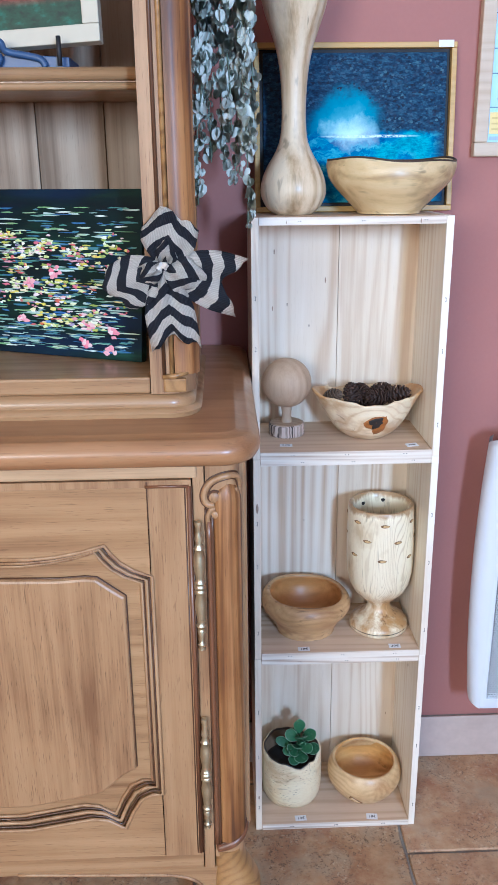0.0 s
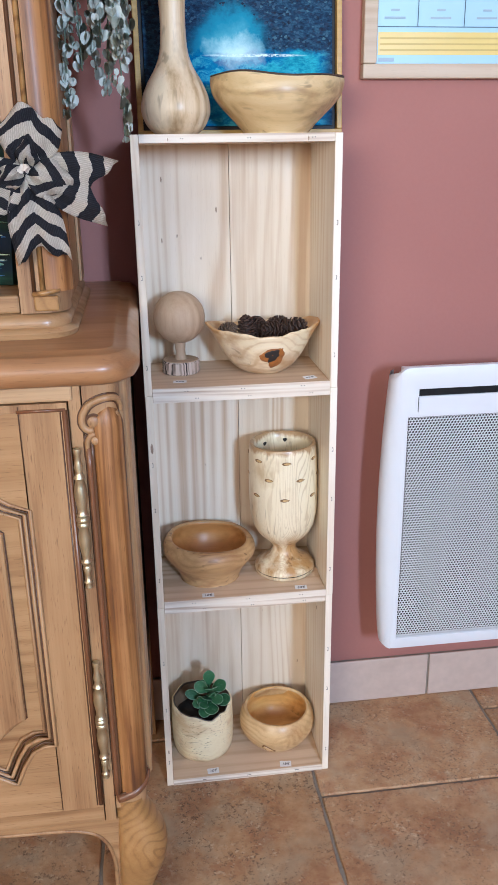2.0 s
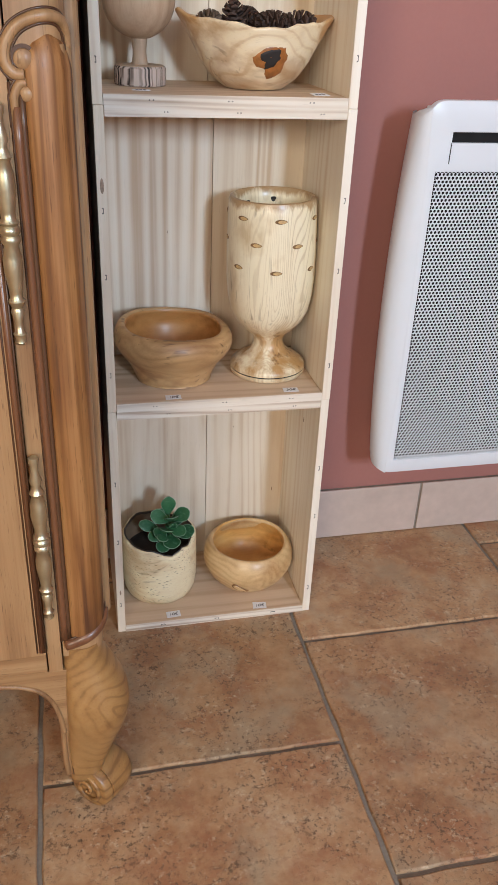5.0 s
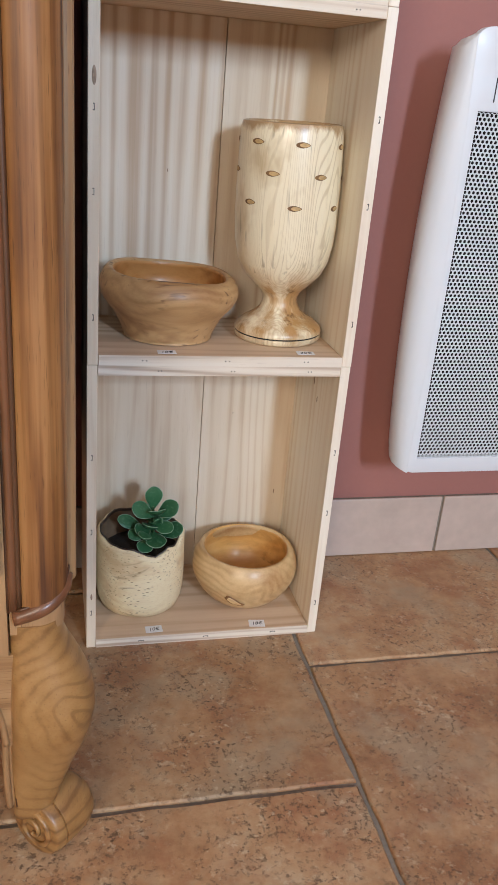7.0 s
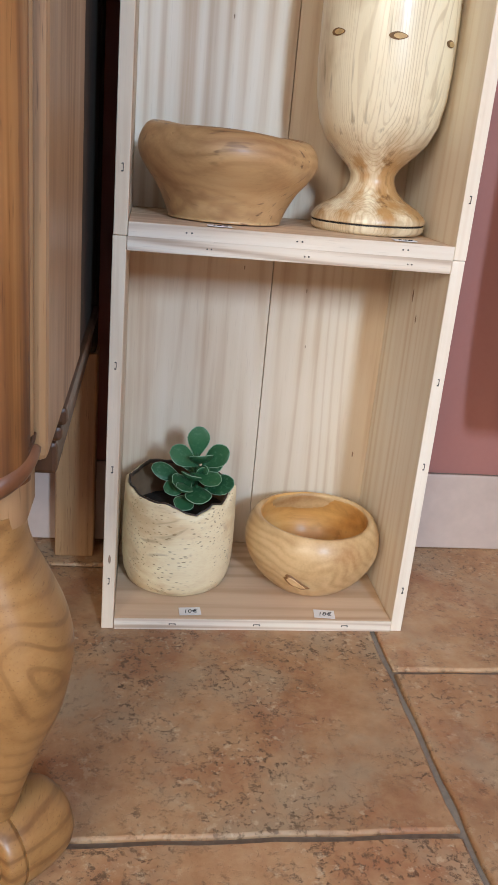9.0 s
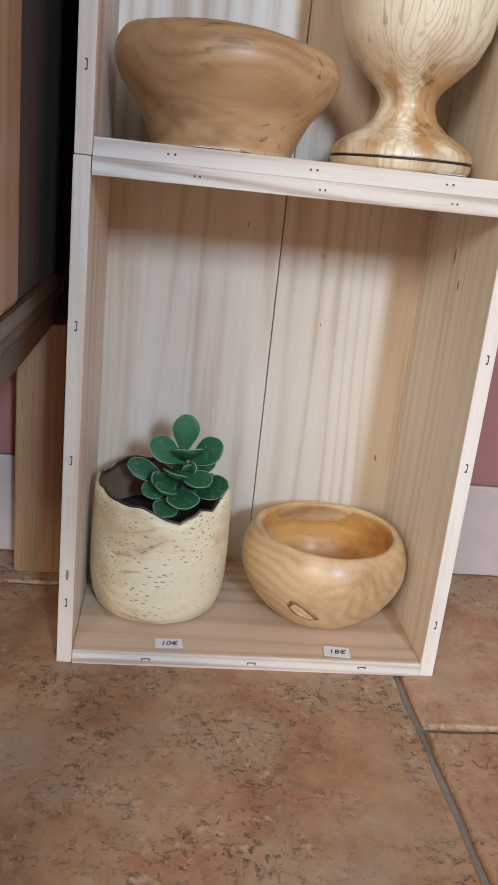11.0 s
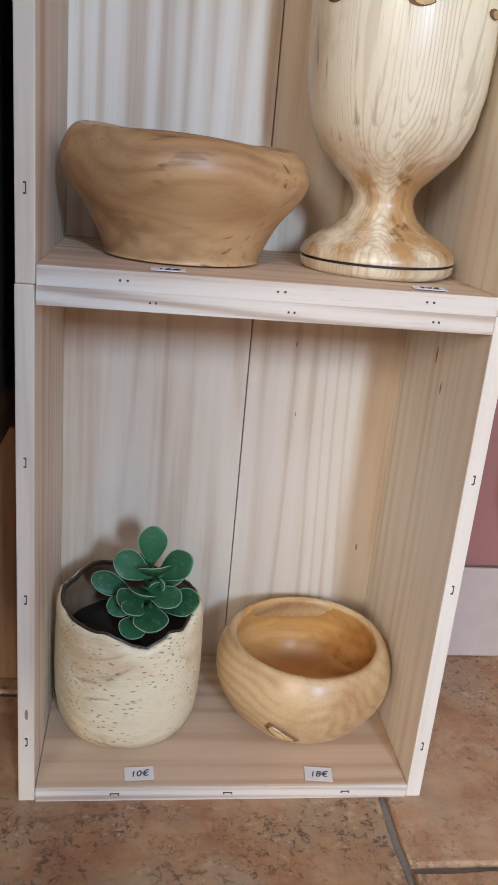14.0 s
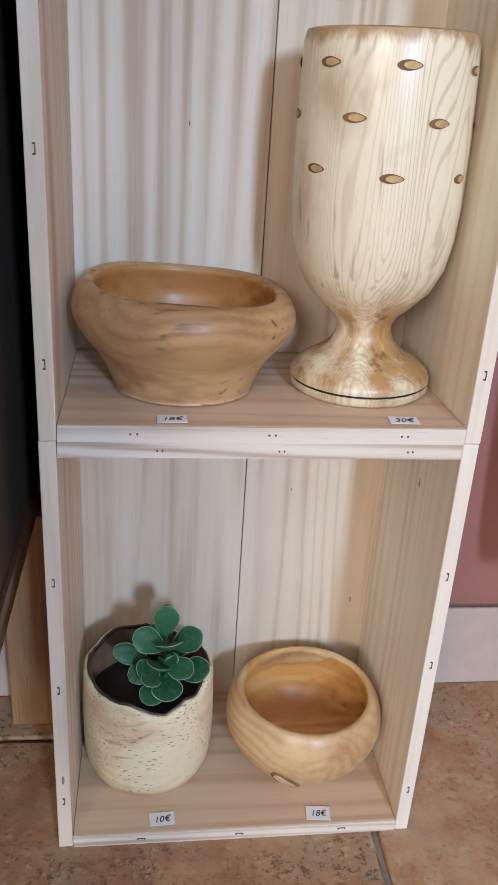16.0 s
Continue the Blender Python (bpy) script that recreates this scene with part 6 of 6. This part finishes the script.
for name, ang, ln, w0, w1, puff, notch, inward, curl, grow in (("ribbon_tail", -17, 0.080, 0.012, 0.035, 0.006, 0.22, False, 0.0, 0.8), ("ribbon_tail", -86, 0.089, 0.010, 0.030, 0.008, 0.26, True, 0.05, 0.7),
                                                                ("ribbon_loop", 207, 0.072, 0.011, 0.030, 0.010, -0.30, False, 0.0, 0.5), ("ribbon_loop", 77, 0.058, 0.012, 0.032, 0.012, -0.34, False, 0.0, 0.5),
                                                                ("ribbon_loop", -24, 0.043, 0.009, 0.021, 0.017, -0.36, False, 0.0, 0.5), ("ribbon_loop", 70, 0.024, 0.006, 0.013, 0.018, -0.34, False, 0.0, 0.5), ("ribbon_loop", 208, 0.029, 0.006, 0.013, 0.016, -0.30, False, 0.0, 0.5)):
    part(name, ribbon(ang, ln, w0, w1, puff, notch, inward, curl, grow), CHEVRON, bow, smooth=True, angle=80)
kb = lathe([(0, -0.012), (0.008, -0.010), (0.013, -0.004), (0.013, 0.004), (0.008, 0.010), (0, 0.012)], 16, lambda v, a: Vector((v.x * 0.50 + 0.002 * math.sin(300 * v.z), v.y * 0.22 - 0.0165, v.z * 0.42)) * (1 + 0.1 * math.sin(4 * a)))
uvl = kb.loops.layers.uv.new("uv")
for f in kb.faces:
    for lp in f.loops:
        lp[uvl].uv = (lp.vert.co.x * 40, lp.vert.co.z * 22)
part("knot", kb, CHEVRON, bow, smooth=True)

# ---- hanging foliage ----
random.seed(5)
ivy = thing("hanging_garland", (-0.035, -0.02, 1.56), "artificial pale blue-green leaf garland hanging beside the dresser", "garland")
leaf_meshes = []
for v in range(3):
    bm = bmesh.new()
    L, W = 0.0135 + 0.0018 * v, 0.0142 + 0.0014 * v
    nu, nv = 6, 5
    g = []
    for i in range(nu):
        t = i / (nu - 1)
        w = W * math.sin(math.pi * (0.06 + 0.88 * t)) ** 0.5
        g.append([bm.verts.new((t * L, w * 0.5 * (j / 2 - 1), 0.0035 * (abs(j / 2 - 1)) - 0.004 * t * t * (1 + v))) for j in range(nv)])
    for i in range(nu - 1):
        for j in range(nv - 1):
            bm.faces.new((g[i][j], g[i + 1][j], g[i + 1][j + 1], g[i][j + 1]))
    bmesh.ops.solidify(bm, geom=list(bm.faces), thickness=0.0005)
    for f in bm.faces:
        f.smooth = True
    for e in bm.edges:
        if len(e.link_faces) == 2 and e.calc_face_angle(0) > 0.9:
            e.smooth = False
    me = bpy.data.meshes.new("leaf")
    bm.to_mesh(me)
    bm.free()
    me.materials.append(IVY_LEAF)
    leaf_meshes.append(me)
STRANDS = ((-0.025, -0.03, -0.425, -0.012), (-0.010, -0.045, -0.30, -0.02), (0.012, -0.02, -0.40, 0.004), (0.026, -0.035, -0.455, 0.0), (0.018, -0.06, -0.35, 0.012), (-0.028, -0.055, -0.26, 0.0), (0.03, 0.0, -0.36, 0.006), (-0.018, -0.02, -0.37, -0.006), (0.004, -0.06, -0.33, 0.0), (-0.03, -0.01, -0.32, -0.004), (-0.002, -0.035, -0.37, 0.0), (0.006, -0.015, -0.34, -0.004))
for sx, sy, end, drift in STRANDS:
    path = []
    n = 26
    for k in range(n):
        t = k / (n - 1)
        path.append(Vector((sx * (0.3 + 0.7 * min(1, t * 3)) + drift * t + 0.004 * math.sin(7 * t + sx * 300), sy * min(1, t * 3) + 0.004 * math.cos(6 * t + sy * 200), 0.04 * math.sin(min(1, t * 4) * math.pi) + end * t)))
    part("stem", tube(path, 0.0011, 5), STEM_GREEN, ivy, smooth=True)
    z = 0.02
    step = 0
    dist = 0.0
    for a, b in zip(path[1:], path[2:]):
        for q in range(4):
            p = a.lerp(b, q / 4) + Vector((random.uniform(-0.007, 0.007), random.uniform(-0.007, 0.007), 0))
            step += 1
            if random.random() < (0.30 if p.z < end * 0.75 else 0.04):
                continue
            for side in ((0, 180) if random.random() < 0.6 else (random.choice((0, 180)),)):
                o = new("leaf", random.choice(leaf_meshes))
                o.parent = ivy
                s = random.uniform(0.55, 0.98) * (1.0 if p.z > end * 0.7 else 0.85) * (1.25 if p.z > -0.16 else 1)
                o.matrix_basis = Matrix.Translation(p) @ Matrix.Rotation(radians(-90 + (side - 90) * 0.35 + random.uniform(-30, 30)), 4, "Z") @ Matrix.Rotation(radians(random.uniform(40, 88)), 4, "Y") @ Matrix.Rotation(radians(random.uniform(-35, 35)), 4, "X") @ Matrix.Scale(s, 4)
part("hook", tube([(-0.045, 0.03, 0.06), (-0.03, 0.02, 0.05), (0, 0, 0.0)], 0.003, 6), STEM_GREEN, ivy, smooth=True)

# ---- skirting and floor, tile by tile ----
skirt = tagged(part("baseboard", block(X0, X1, 0.1885, 0.1948, 0.0, 0.0975), GROUT), "row of pale pink-beige skirting tiles", "skirting", kind="structure")
SK = 0.38
x = 0.5535 - 8 * SK
me = None
while x < X1:
    w = min(SK - 0.0045, X1 - x)
    if x > X0:
        if me is None:
            bm = block(0, SK - 0.0045, 0.1845, 0.1883, 0.001, 0.099, 0.0012)
            me = bpy.data.meshes.new("tile")
            bm.to_mesh(me)
            bm.free()
            me.materials.append(SKIRT)
        if x + SK < X1:
            o = new("tile", me)
            o.parent, o.location = skirt, (x + 0.0045, 0, 0)
    x += SK

floor = tagged(part("floor", block(X0 - T, X1 + T, Y0 - T, Y1 + T, -0.12, -0.0042), GROUT), "terracotta tiled floor with grey grout in running bond", "floor", kind="structure")
TP, TG = 0.380, 0.0060
TX = 0.384
tiles = []
random.seed(21)
for v in range(4):
    bm = bmesh.new()
    n = 14
    half = (TP - TG) / 2
    ring = []
    for s in range(4):
        for k in range(n):
            t = -half + 2 * half * k / n
            wob = 0.0007 * math.sin(k * 1.9 + s * 2 + v) + random.uniform(-0.0005, 0.0005)
            e = half + wob
            ring.append(((t, -e), (e, t), (-t, e), (-e, -t))[s])
    lo = [bm.verts.new((x, y, -0.010)) for x, y in ring]
    hi = [bm.verts.new((x, y, -0.0022)) for x, y in ring]
    top = [bm.verts.new((x * 0.9885, y * 0.9885, 0.0)) for x, y in ring]
    m = len(ring)
    for k in range(m):
        bm.faces.new((lo[k], lo[(k + 1) % m], hi[(k + 1) % m], hi[k]))
        f = bm.faces.new((hi[k], hi[(k + 1) % m], top[(k + 1) % m], top[k]))
        f.smooth = True
    bm.faces.new(top)
    bmesh.ops.recalc_face_normals(bm, faces=bm.faces)
    me = bpy.data.meshes.new("tile")
    bm.to_mesh(me)
    bm.free()
    me.materials.append(TERRA)
    tiles.append(me)
for i in range(-6, 7):
    cx = 0.271 - TX / 2 + i * TX
    if not X0 - 0.1 < cx < X1 + 0.1:
        continue
    for j in range(-10, 4):
        cy = -0.256 + TP / 2 + j * TP + (0.19 if i % 2 else 0.0)
        if not Y0 - 0.15 < cy < Y1 + 0.22:
            continue
        o = new("tile", tiles[(i * 7 + j * 3) % 4])
        o.parent, o.location, o.scale = floor, (cx, cy, 0), (1.0107, 1, 1)
